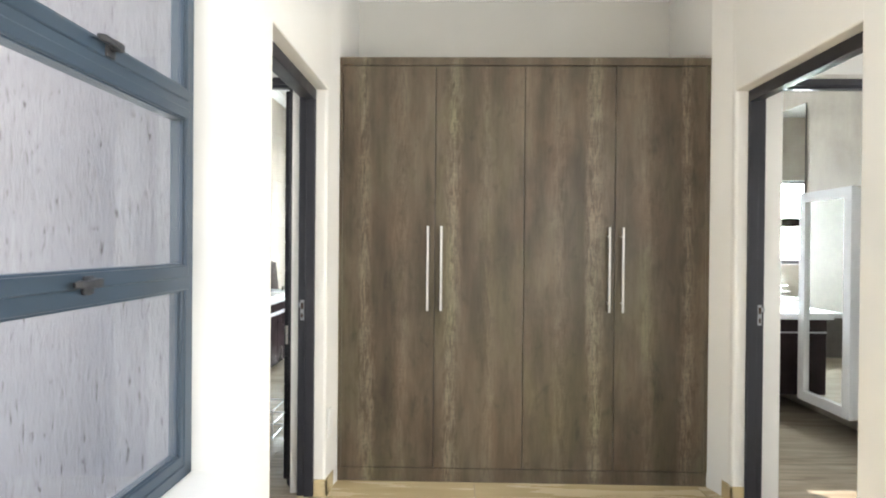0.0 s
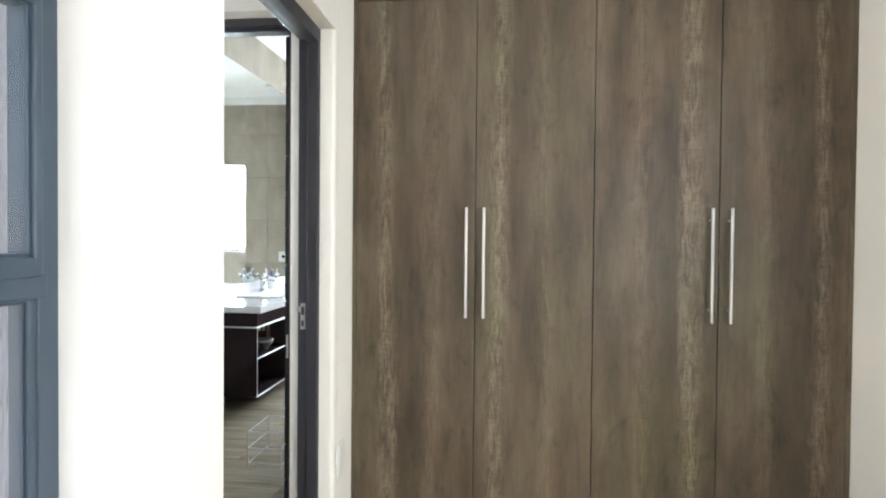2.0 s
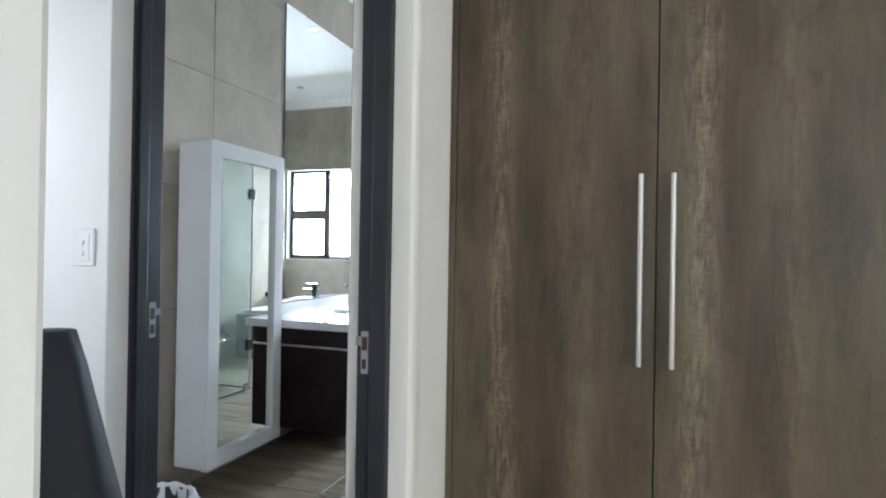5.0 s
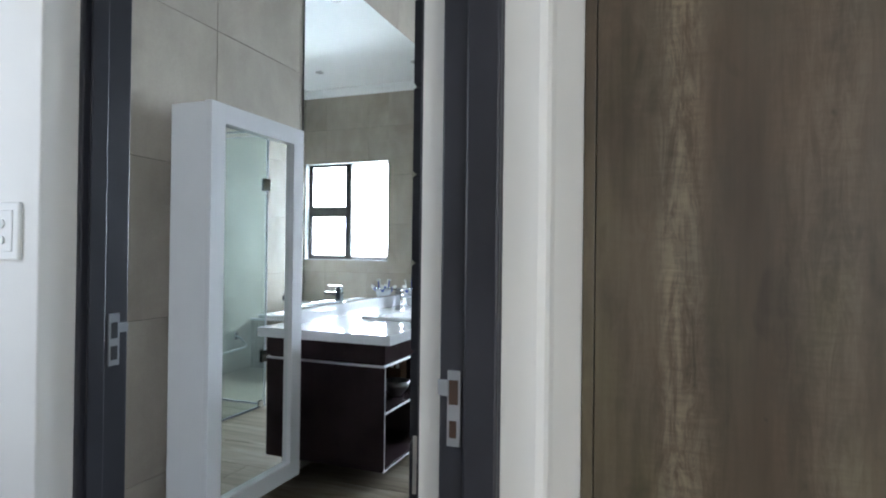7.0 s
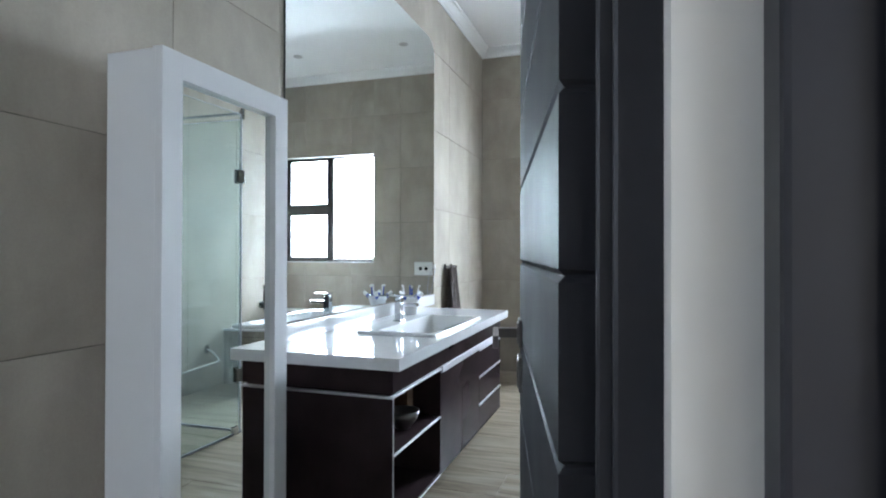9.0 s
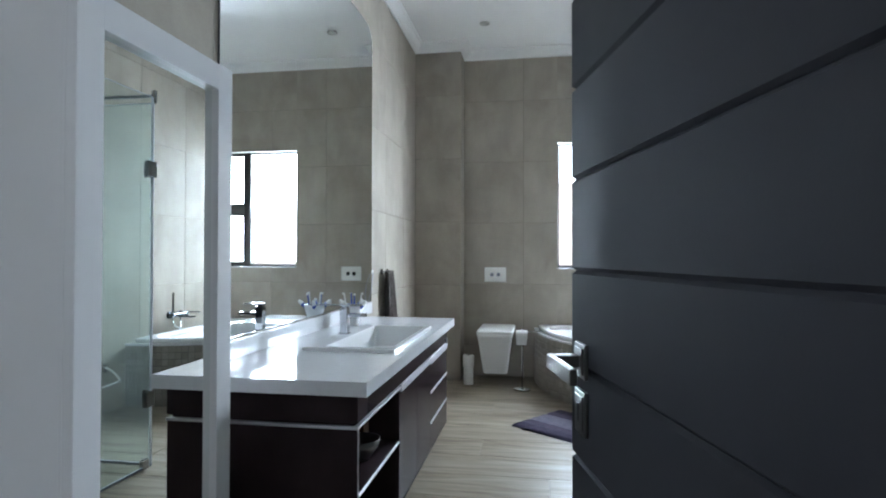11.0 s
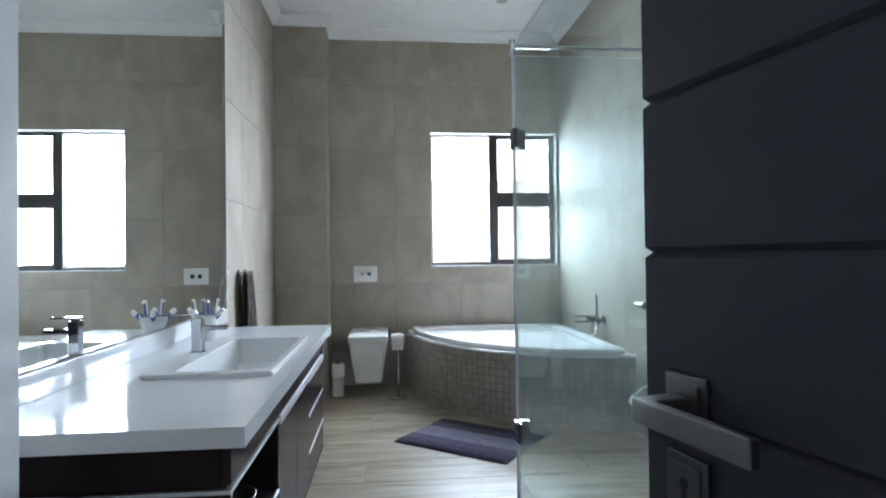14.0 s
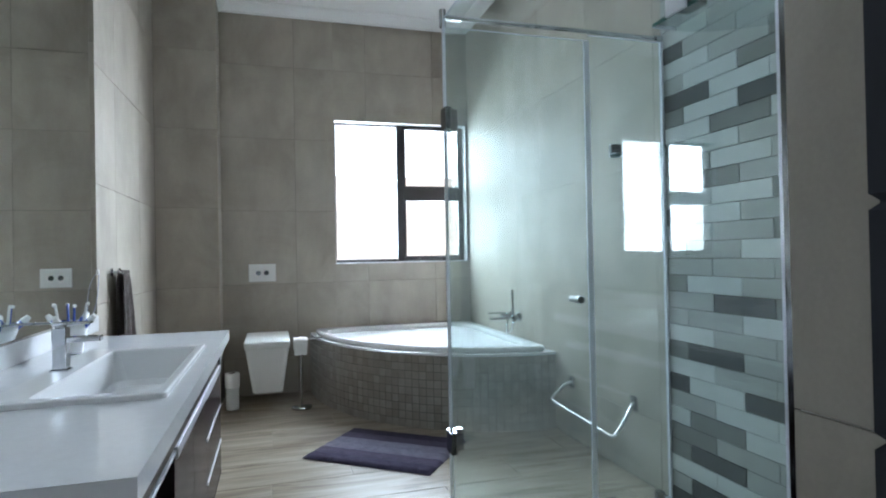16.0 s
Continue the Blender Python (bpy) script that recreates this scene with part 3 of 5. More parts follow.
def tiles_on(parent, axis, face, into, u0, u1, v0, v1, du, dv, ou, ov, holes=(), material=None, name="tile", stagger=0.0):
    """Tiles as pieces on an upright or level face. into: +1 or -1, the way the tiled face looks along axis."""
    shared = {}
    grid = []
    v = ov - math.ceil((ov - v0) / dv) * dv
    row = 0
    while v < v1 - 1e-6:
        shift = (row % 3) * stagger
        u = ou + shift - math.ceil((ou + shift - u0) / du) * du
        while u < u1 - 1e-6:
            a, b, c, d = max(u, u0), min(u + du, u1), max(v, v0), min(v + dv, v1)
            if b - a > 0.012 and d - c > 0.012:
                grid += [q for q in rects_minus(a, b, c, d, holes) if q[1] - q[0] > 0.012 and q[3] - q[2] > 0.012]
            u += du
        v += dv
        row += 1
    for a, b, c, d in grid:
        w, h = round(b - a, 3), round(d - c, 3)
        if (w, h) not in shared:
            k, t, e = GAP, TILE_T, 0.0012
            bm = bmesh.new()
            lo = [(k, k), (w - k, k), (w - k, h - k), (k, h - k)]
            hi = [(k + e, k + e), (w - k - e, k + e), (w - k - e, h - k - e), (k + e, h - k - e)]
            def at(u, v, n):
                return {"x": (n * into, u, v), "y": (u, n * into, v), "z": (u, v, n)}[axis]
            rows = [[bm.verts.new(at(u, v, n)) for u, v in ring] for ring, n in ((lo, -t), (lo, -e), (hi, 0.0))]
            for r0, r1 in zip(rows, rows[1:]):
                for i in range(4):
                    bm.faces.new((r0[i], r0[(i + 1) % 4], r1[(i + 1) % 4], r1[i]))
            bm.faces.new(rows[2])
            bmesh.ops.recalc_face_normals(bm, faces=bm.faces)
            me = bpy.data.meshes.new("tile")
            # the face looks out along the axis
            bm.normal_update()
            last = max(bm.faces, key=lambda f: f.calc_area())
            want = into if axis != "z" else 1
            if last.normal["xyz".index(axis)] * want < 0:
                bmesh.ops.reverse_faces(bm, faces=bm.faces)
            bm.to_mesh(me)
            bm.free()
            me.materials.append(material or M["tile"])
            shared[(w, h)] = me
        ob = new(name, shared[(w, h)])
        ob.parent = parent
        ob.location = {"x": (face, a, c), "y": (a, face, c), "z": (a, c, face)}[axis]


# door and opening frames
def jamb_frame_x(s):
    """The steel frame in the passage wall's opening, with its strike plate."""
    fr = thing("door_frame_1" if s > 0 else "door_frame_3", ((-0.34 if s > 0 else 2 * MID + 0.34), 2.1, 0), "dark grey steel door frame in the passage wall", "door frame", kind="structure")
    def put(name, bm, mat, label=""):
        if s < 0:
            bmesh.ops.transform(bm, matrix=mirrored(), verts=bm.verts)
            bmesh.ops.reverse_faces(bm, faces=bm.faces)
        return part(name, bm, mat, fr, label)
    for y0, y1, d in ((2.603, 2.66, -1), (1.682, 1.73, 1)):
        bm = box(-0.413, -0.328, y0, y1, 0, 2.076, 0.004)
        face = y0 if d < 0 else y1
        box(-0.375, -0.328, min(face, face + d * 0.012), max(face, face + d * 0.012), 0, 2.04, 0.004, bm=bm)
        put("jamb", bm, M["frame"])
    put("head", box(-0.413, -0.328, 1.70, 2.66, 2.035, 2.08, 0.004, bm=box(-0.375, -0.328, 1.72, 2.62, 2.02, 2.04, 0.003)), M["frame"])
    # strike plate with a lip and two holes
    bm = box(-0.4, -0.381, 2.5995, 2.604, 0.9, 1.003, 0.001)
    box(-0.413, -0.398, 2.597, 2.6005, 0.968, 0.99, 0.001, bm=bm)
    put("strike_plate", bm, M["zinc"], "satin steel strike plate")
    bm = box(-0.397, -0.384, 2.5985, 2.5998, 0.957, 0.99)
    box(-0.396, -0.386, 2.5985, 2.5998, 0.912, 0.935, bm=bm)
    put("latch_hole", bm, M["raw_timber"], "brown timber seen through the latch holes")
    return fr


def jamb_frame_y(s):
    """The steel frame of the bathroom door."""
    fr = thing("door_frame_2" if s > 0 else "door_frame_4", ((-0.88 if s > 0 else 2 * MID + 0.88), 2.76, 0), "dark grey steel frame of the bathroom door", "door frame", kind="structure")
    def put(name, bm, mat, label=""):
        if s < 0:
            bmesh.ops.transform(bm, matrix=mirrored(), verts=bm.verts)
            bmesh.ops.reverse_faces(bm, faces=bm.faces)
        return part(name, bm, mat, fr, label)
    for x0, x1, l0, l1 in ((-1.291, -1.256, -1.258, -1.25), (-0.49, -0.453, -0.502, -0.488)):
        bm = box(x0, x1, 2.718, 2.836, 0, 2.17, 0.004)
        box(l0, l1, 2.735, 2.775, 0, 2.14, 0.003, bm=bm)
        put("jamb", bm, M["frame"])
    bm = box(-1.291, -0.453, 2.718, 2.836, 2.135, 2.185, 0.004)
    box(-1.256, -0.488, 2.735, 2.775, 2.12, 2.137, 0.003, bm=bm)
    put("head", bm, M["frame"])
    bm = bmesh.new()
    box(-1.2562, -1.2525, 2.785, 2.812, 0.905, 1.02, 0.001, bm=bm)
    box(-1.2562, -1.2525, 2.81, 2.834, 0.976, 0.998, 0.001, bm=bm)
    put("strike_plate", bm, M["zinc"], "satin steel strike plate")
    bm = box(-1.2528, -1.2515, 2.79, 2.806, 0.965, 1.0)
    box(-1.2528, -1.2515, 2.79, 2.806, 0.918, 0.948, bm=bm)
    put("latch_hole", bm, M["black_plastic"], "dark latch holes")
    return fr


for s in (1, -1):
    jamb_frame_x(s)
    jamb_frame_y(s)


def bath_door():
    """The grooved leaf, open into the bathroom, hinged at its base point."""
    d = thing("bathroom_door", (0, 0, 0), "open dark grey painted door with horizontal grooves and lever handle", "door")
    W, T, H = 0.765, 0.042, 2.115
    zs = [0.012]
    z = 0.2216
    while z < H - 0.05:
        zs.append(z)
        z += 0.1537
    zs.append(H)
    bm = bmesh.new()
    box(0.004, W - 0.004, -T / 2 + 0.006, T / 2 - 0.006, 0.012, H, 0, bm=bm)
    part("core", bm, M["leaf"], d)
    # boards between V grooves, on both faces and round the edge
    for a, b in zip(zs, zs[1:]):
        bm = box(0, W, -T / 2, T / 2, a + 0.0005, b - 0.0005, 0)
        sel = [e for e in bm.edges if abs(e.verts[0].co.z - e.verts[1].co.z) < 1e-6]
        bmesh.ops.bevel(bm, geom=sel, offset=0.005, segments=1, affect="EDGES")
        part("board", bm, M["leaf"], d)
    # lever set on the face that looks into the room
    f = T / 2
    bm = box(W - 0.087, W - 0.034, f, f + 0.006, 0.975, 1.03, 0.0015)
    box(W - 0.08, W - 0.041, f + 0.006, f + 0.009, 0.982, 1.023, 0.001, bm=bm)
    part("rose", bm, M["pewter"], d, "square pewter rose")
    bm = box(W - 0.072, W - 0.05, f + 0.009, f + 0.052, 0.993, 1.012, 0.002)
    box(W - 0.182, W - 0.05, f + 0.046, f + 0.057, 0.989, 1.012, 0.002, bm=bm)
    part("lever", bm, M["steel"], d, "flat brushed steel lever")
    bm = box(W - 0.087, W - 0.034, f, f + 0.006, 0.886, 0.956, 0.0015)
    box(W - 0.08, W - 0.041, f + 0.006, f + 0.0085, 0.894, 0.948, 0.001, bm=bm)
    part("escutcheon", bm, M["pewter"], d, "square pewter keyhole plate")
    bm = box(W - 0.0635, W - 0.0575, f + 0.0086, f + 0.0092, 0.908, 0.932)
    rod((W - 0.0605, f + 0.0086, 0.93), (W - 0.0605, f + 0.0092, 0.93), 0.0055, bm=bm)
    part("keyhole", bm, M["black_plastic"], d, "dark keyhole")
    plate = part("hinge_plate", box(-0.002, 0.0005, -0.015, 0.015, 0.745, 0.845, 0.0005), M["satin"], d, "steel hinge plate")
    for z, yy in ((0.76, -0.006), (0.795, 0.006), (0.83, -0.006)):
        part("screw", rod((-0.0032, yy, z), (-0.0015, yy, z), 0.0035, seg=12), M["chrome"], plate)
    for z in (0.25, 0.795, 1.85):
        part("hinge", rod((-0.004, -T / 2, z - 0.05), (-0.004, -T / 2, z + 0.05), 0.007, bm=box(-0.004, 0.03, -T / 2 - 0.002, -T / 2 + 0.001, z - 0.05, z + 0.05)), M["satin"], d, "steel hinge")
    return d


door = bath_door()
door.matrix_basis = pose(-0.513, 2.785, 0, 0, 0, 90 + 12.9)


# ---------------------------------------------------------------- windows
def bath_window(s):
    w = thing("window_1" if s > 0 else "window_4", (0.02, 8.3, WIN[2]), "bronze aluminium window with a fixed light and two small panes", "window", kind="structure")
    y0, y1 = 8.285, 8.325
    x0, x1, z0, z1 = WIN
    bm = bmesh.new()
    fw = 0.035
    box(x0, x0 + fw * 0.6, y0, y1, z0, z1, 0.003, bm=bm)
    box(x1 - fw, x1, y0, y1, z0, z1, 0.003, bm=bm)
    box(x0, x1, y0, y1, z0, z0 + fw, 0.003, bm=bm)
    box(x0, x1, y0, y1, z1 - fw * 0.6, z1, 0.003, bm=bm)
    part("window_frame", bm, M["alu_dark"], w)
    part("mullion", box(-0.015, 0.045, y0 - 0.006, y1, z0, z1, 0.003), M["alu_dark"], w)
    part("transom", box(0.04, x1 - 0.02, y0 - 0.004, y1, 1.625, 1.715, 0.003), M["alu_dark"], w)
    for a, b, c, d in ((0.045, x1 - fw, 1.09, 1.625), (0.045, x1 - fw, 1.715, z1 - 0.02)):
        bm = bmesh.new()
        box(a, a + 0.022, y0 - 0.01, y0 + 0.02, c, d, 0.002, bm=bm)
        box(b - 0.022, b, y0 - 0.01, y0 + 0.02, c, d, 0.002, bm=bm)
        box(a, b, y0 - 0.01, y0 + 0.02, c, c + 0.022, 0.002, bm=bm)
        box(a, b, y0 - 0.01, y0 + 0.02, d - 0.022, d, 0.002, bm=bm)
        part("sash", bm, M["alu_dark"], w)
    for a, b, c, d in ((x0 + 0.02, -0.015, z0 + fw, z1 - 0.02), (0.06, x1 - 0.05, 1.1, 1.62), (0.06, x1 - 0.05, 1.72, z1 - 0.03)):
        p = part("pane", box(a, b, 8.303, 8.307, c, d), M["pane"], w, "clear glass pane")
        p.visible_shadow = False
    part("window_sill", box(x0 - 0.003, x1 + 0.015, 8.196, 8.29, z0 - 0.001, z0 + 0.008, 0.002), M["white_lacquer"], w, "pale tiled sill")
    bm = bmesh.new()
    box(x0 - 0.001, x0 + 0.004, 8.202, 8.29, z0, z1, bm=bm)
    box(x1 - 0.004, x1 + 0.001, 8.202, 8.29, z0, z1, bm=bm)
    box(x0, x1, 8.202, 8.29, z1 - 0.004, z1 + 0.001, bm=bm)
    part("reveal", bm, M["ceiling"], w, "white painted window reveal")
    return w


win1 = bath_window(1)
tw = twin(win1)
tw.name = "window_4"


def passage_window():
    w = thing("window_2", (-0.386, 0.2, 0.63), "blue-grey aluminium window with latched top-hung sashes", "window", kind="structure")
    x0, x1 = -0.405, -0.365
    Y0, Y1, Z0, Z1 = -0.9, 1.32, 0.63, 2.32
    bm = bmesh.new()
    box(x0, x1, Y1 - 0.045, Y1, Z0, Z1, 0.003, bm=bm)
    box(x0, x1, Y0, Y0 + 0.045, Z0, Z1, 0.003, bm=bm)
    box(x0, x1, Y0, Y1, Z0, Z0 + 0.035, 0.003, bm=bm)
    box(x0, x1, Y0, Y1, Z1 - 0.035, Z1, 0.003, bm=bm)
    part("window_frame", bm, M["alu"], w)
    for z in (1.176, 1.668):
        bm = box(x0, x1 + 0.004, Y0, Y1 - 0.03, z - 0.018, z + 0.022, 0.003)
        part("transom", bm, M["alu"], w)
    for a, b, out in ((Z0 + 0.03, 1.158, 0.0), (1.192, 1.66, 0.012), (1.68, Z1 - 0.03, 0.012)):
        bm = bmesh.new()
        for q in ((Y1 - 0.06, Y1 - 0.041, a, b), (Y0 + 0.043, Y0 + 0.072, a, b), (Y0 + 0.05, Y1 - 0.05, a, a + 0.034), (Y0 + 0.05, Y1 - 0.05, b - (0.03 if out else 0.004), b)):
            box(x0 + 0.004, x1 - 0.004 + out, *q, 0.004, bm=bm)
            box(x0 + 0.004, x1 - 0.012 + out, q[0] - 0.006, q[1] + 0.006, q[2] - 0.004, q[3] + 0.006, 0.002, bm=bm)
        part("sash", bm, M["alu"], w)
        xg = x1 - 0.018 + out
        p = part("pane", box(xg, xg + 0.004, Y0 + 0.05, Y1 - 0.05, a, b), M["pane"], w, "clear glass pane")
        p.visible_shadow = False
    for z, y in ((1.205, 0.825), (1.706, 0.895)):
        bm = box(x1 + 0.004, x1 + 0.014, y - 0.008, y + 0.024, z - 0.024, z + 0.014, 0.004, 3)
        rod((x1 + 0.012, y + 0.008, z), (x1 + 0.032, y + 0.008, z), 0.01, bm=bm)
        rings = []
        for k, (hw, hh) in enumerate(((0.006, 0.009), (0.006, 0.0095), (0.005, 0.0075), (0.0045, 0.007), (0.005, 0.0085), (0.003, 0.005))):
            rings.append([(p[0] + x1 + 0.034 - 0.006 * abs(k - 2.5) / 2.5, y + 0.02 - 0.0165 * k, z + p[1]) for p in round_rect(0, 0, 2 * hw, 2 * hh, 0.0028, 0, 3)])
        loft(rings, True, bm)
        part("latch_handle", bm, M["black_plastic"], w, "dark latch handle")
    part("window_sill", box(-0.366, -0.258, Y0, Y1, Z0 - 0.012, Z0 + 0.004, 0.004), M["plaster"], w, "white plastered sill")
    return w


pw = passage_window()
# mirrored copy, never in view, added round the right-hand lamp
twin(pw).name = "window_3"
wall("wall_outer_reveal", -0.60, -0.413, 1.33, 1.505, -0.2, 2.9, M["render"], "scratch-textured pale plaster reveal")

# neighbouring brick wall beyond the bathroom window
house = thing("garden_wall", (0, 14.6, -0.16), "sunlit face-brick neighbouring wall with coping, its colour lightened to look overexposed", "garden wall")
part("wall", box(-10, 10, 14.5, 14.8, -0.16, 2.62), M["brick"], house)
part("coping", box(-10, 10, 14.49, 14.81, 2.62, 2.68, 0.01), M["brick"], house, "brick-on-edge coping")

# added glowing sheet that whitens the sky behind the brick wall
backdrop = part("backdrop", box(-70, 70, 62, 62.2, -0.3, 45), M["sky_glow"])
tagged(backdrop, "added glowing sheet standing in for bright sky beyond the garden wall", "sky", kind="structure")


# ---------------------------------------------------------------- passage things
def wardrobe():
    w = thing("wardrobe", (0.7625, 3.1, 0), "four-door grey-brown wood-grain built-in wardrobe with bar handles", "wardrobe")
    x0, x1, y0, y1 = -0.246, 1.75, 2.803, 3.415
    part("plinth", box(x0, x1, y0 + 0.006, y0 + 0.03, 0, 0.075, 0.001), M["wood"], w)
    part("top_panel", box(x0, x1, y0 - 0.004, y1, 2.262, 2.305, 0.0015), M["wood"], w)
    for a, b in ((x0, x0 + 0.018), (x1 - 0.018, x1)):
        part("side_panel", box(a, b, y0 - 0.002, y1, 0.075, 2.262, 0.0015), M["wood"], w)
    part("carcass", box(x0 + 0.018, x1 - 0.018, y0 + 0.022, y1, 0.075, 2.262), M["black_plastic"], w, "dark inside of the carcass")
    seams = (x0 + 0.018, 0.276, 0.757, 1.246, x1 - 0.018)
    for i, (a, b) in enumerate(zip(seams, seams[1:])):
        d = part("door", box(a + 0.0016, b - 0.0016, y0, y0 + 0.019, 0.079, 2.258, 0.0012), M["wood"], w)
        hx = b - 0.036 if i % 2 == 0 else a + 0.036
        bm = bmesh.new()
        rod((hx, y0 - 0.036, 0.937), (hx, y0 - 0.036, 1.391), 0.0065, bm=bm)
        for z in (0.985, 1.343):
            rod((hx, y0 - 0.036, z), (hx, y0 + 0.001, z), 0.0045, bm=bm)
        part("handle", bm, M["satin"], d, "satin steel bar handle")
    return w


wardrobe()


def wall_plate(name, label, cat, place, turn, w, h, kind):
    t = thing(name, place, label, cat, turn=turn)
    part("plate", box(-w / 2, w / 2, -0.009, 0, -h / 2, h / 2, 0.004, 3), M["plastic"], t)
    if kind == "switch":
        part("face", box(-w * 0.32, w * 0.32, -0.0115, -0.008, -h * 0.36, h * 0.36, 0.0015), M["plastic"], t)
        for z in (-h * 0.16, h * 0.12):
            part("rocker", rod((0, -0.015, z), (0, -0.011, z), 0.009, seg=20), M["plastic"], t)
    elif kind == "socket":
        part("face", box(-w * 0.38, w * 0.38, -0.0115, -0.008, -h * 0.38, h * 0.38, 0.0015), M["plastic"], t)
    else:
        part("face", box(-w * 0.42, w * 0.42, -0.011, -0.008, -h * 0.4, h * 0.4, 0.001), M["plastic"], t)
        for x in (-w * 0.15, w * 0.15):
            part("button", rod((x, -0.014, 0), (x, -0.0105, 0), 0.02, seg=28), M["flush"], t, "round dark chrome flush button")
    for o in t.children:
        o.matrix_parent_inverse = Matrix()
    return t


wall_plate("light_switch", "white two-button light switch plate on the lobby wall", "light switch", (-1.357, 2.64, 1.195), 0, 0.088, 0.115, "switch")
wall_plate("wall_socket", "small white blank socket plate above the skirting", "wall socket", (-0.267, 2.7, 0.36), 90, 0.11, 0.15, "socket")

for name, x0, x1, y0, y1 in (
    ("baseboard_1", -0.267, -0.255, 2.60, 2.80), ("baseboard_2", 1.78, 1.792, 2.60, 2.80),
    ("baseboard_3", -0.326, -0.255, 2.6, 2.612), ("baseboard_4", 1.78, 1.851, 2.6, 2.612),
    ("baseboard_5", -0.262, -0.248, -3.4, 1.71), ("baseboard_6", 1.773, 1.787, -3.4, 1.71),
    ("baseboard_8", -2.48, -1.28, 2.626, 2.64),
):
    tagged(part(name, box(x0, x1, y0, y1, 0, 0.085, 0.002), M["beige"]), "low beige tile skirting", "skirting", kind="structure")


def cone_stand():
    c = thing("covered_stand", (-1.127, 2.36, 0), "dark grey fabric cone cover over a stand in the lobby", "stand")
    own = bmesh.new()
    rows = []
    for i in range(13):
        z = 0.005 + 0.985 * i / 12
        rows.append([own.verts.new((-1.127 + (0.345 * (1 - z / 1.24) * (1 if i < 12 else 0.8) + 0.008 * math.sin(5 * a + z * 2)) * math.cos(a), 2.36 + (0.27 * (1 - z / 1.24)) * math.sin(a), z)) for a in [2 * math.pi * k / 32 for k in range(32)]])
    for p, q in zip(rows, rows[1:]):
        for k in range(32):
            own.faces.new((p[k], p[(k + 1) % 32], q[(k + 1) % 32], q[k]))
    own.faces.new(rows[-1])
    part("cover", own, M["leaf"], c, smooth=True)
    return c


cone_stand()


# ---------------------------------------------------------------- bathroom things
def vanity():
    v = thing("vanity_cabinet", (-1.63, 5.2, 0), "glossy espresso wall-hung vanity with an open shelf and drawers", "vanity cabinet")
    xb, xf, y0, y1, z0, z1 = XL, -1.322, 4.28, 6.10, 0.135, 0.729
    E = M["espresso"]
    ys0 = 4.86
    part("apron", box(xf - 0.018, xf + 0.002, y0, y1, 0.64, z1, 0.002), E, v)
    for a, b in ((y0, y0 + 0.018), (y1 - 0.018, y1)):
        part("end_panel", box(xb, xf - 0.018, a, b, 0.64, z1, 0.001), E, v)
    bm = box(xf - 0.03, xf - 0.012, y0 + 0.012, y1 - 0.012, 0.622, 0.642)
    box(xb, xf - 0.03, y0 + 0.012, y0 + 0.03, 0.622, 0.642, bm=bm)
    part("channel", bm, E, v, "dark recessed grip channel")
    bm = box(xf - 0.016, xf + 0.003, y0 - 0.003, ys0, 0.6205, 0.63, 0.001)
    box(xb, xf - 0.016, y0 - 0.003, y0 + 0.014, 0.6205, 0.63, 0.001, bm=bm)
    part("trim", bm, M["strip"], v, "aluminium edge trim")
    # open shelf unit with real inside
    ys = 4.86
    part("side_panel", box(xb, xf, y0, y0 + 0.018, z0, 0.622, 0.001), E, v)
    part("divider", box(xb, xf, ys - 0.018, ys, z0, 0.622, 0.001), E, v)
    part("back_panel", box(xb, xb + 0.018, y0 + 0.018, ys - 0.018, z0, 0.622), E, v)
    part("bottom", box(xb, xf, y0 + 0.018, y1, z0, z0 + 0.018, 0.001), E, v)
    for z in (0.395,):
        part("shelf", box(xb + 0.018, xf - 0.004, y0 + 0.018, ys - 0.018, z, z + 0.018), E, v)
        part("trim", box(xf - 0.006, xf + 0.002, y0 + 0.016, ys - 0.016, z + 0.006, z + 0.014, 0.001), M["strip"], v, "aluminium shelf edge")
    part("trim", box(xf - 0.004, xf + 0.003, y0 + 0.004, y0 + 0.009, z0, 0.62, 0.001), M["strip"], v, "aluminium corner trim")
    part("trim", box(xf - 0.006, xf + 0.002, y0, ys - 0.016, z0 - 0.001, z0 + 0.006, 0.001), M["strip"], v, "aluminium bottom trim")
    part("body", box(xb, xf - 0.02, ys, y1, z0 + 0.018, 0.622), E, v)
    # doors and drawers
    for a, b in ((ys + 0.002, 5.2), (5.203, 5.55)):
        part("door", box(xf - 0.019, xf, a, b, z0 + 0.002, 0.606, 0.0015), E, v)
    zs = (z0 + 0.002, 0.29, 0.45, 0.606)
    for a, b in zip(zs, zs[1:]):
        d = part("drawer", box(xf - 0.019, xf, 5.553, y1 - 0.002, a, b - 0.013, 0.0015), E, v)
        part("handle", box(xf - 0.012, xf + 0.003, 5.553, y1 - 0.002, b - 0.013, b - 0.001, 0.001), M["strip"], d, "aluminium grip strip")
    part("grip", box(xf - 0.014, xf + 0.006, ys + 0.002, y1 - 0.002, 0.606, 0.636, 0.002), M["strip"], v, "aluminium grip strip")
    part("end_block", box(xf - 0.014, xf + 0.006, y1 - 0.06, y1 + 0.003, 0.628, 0.66, 0.001), M["black_plastic"], v)
    return v


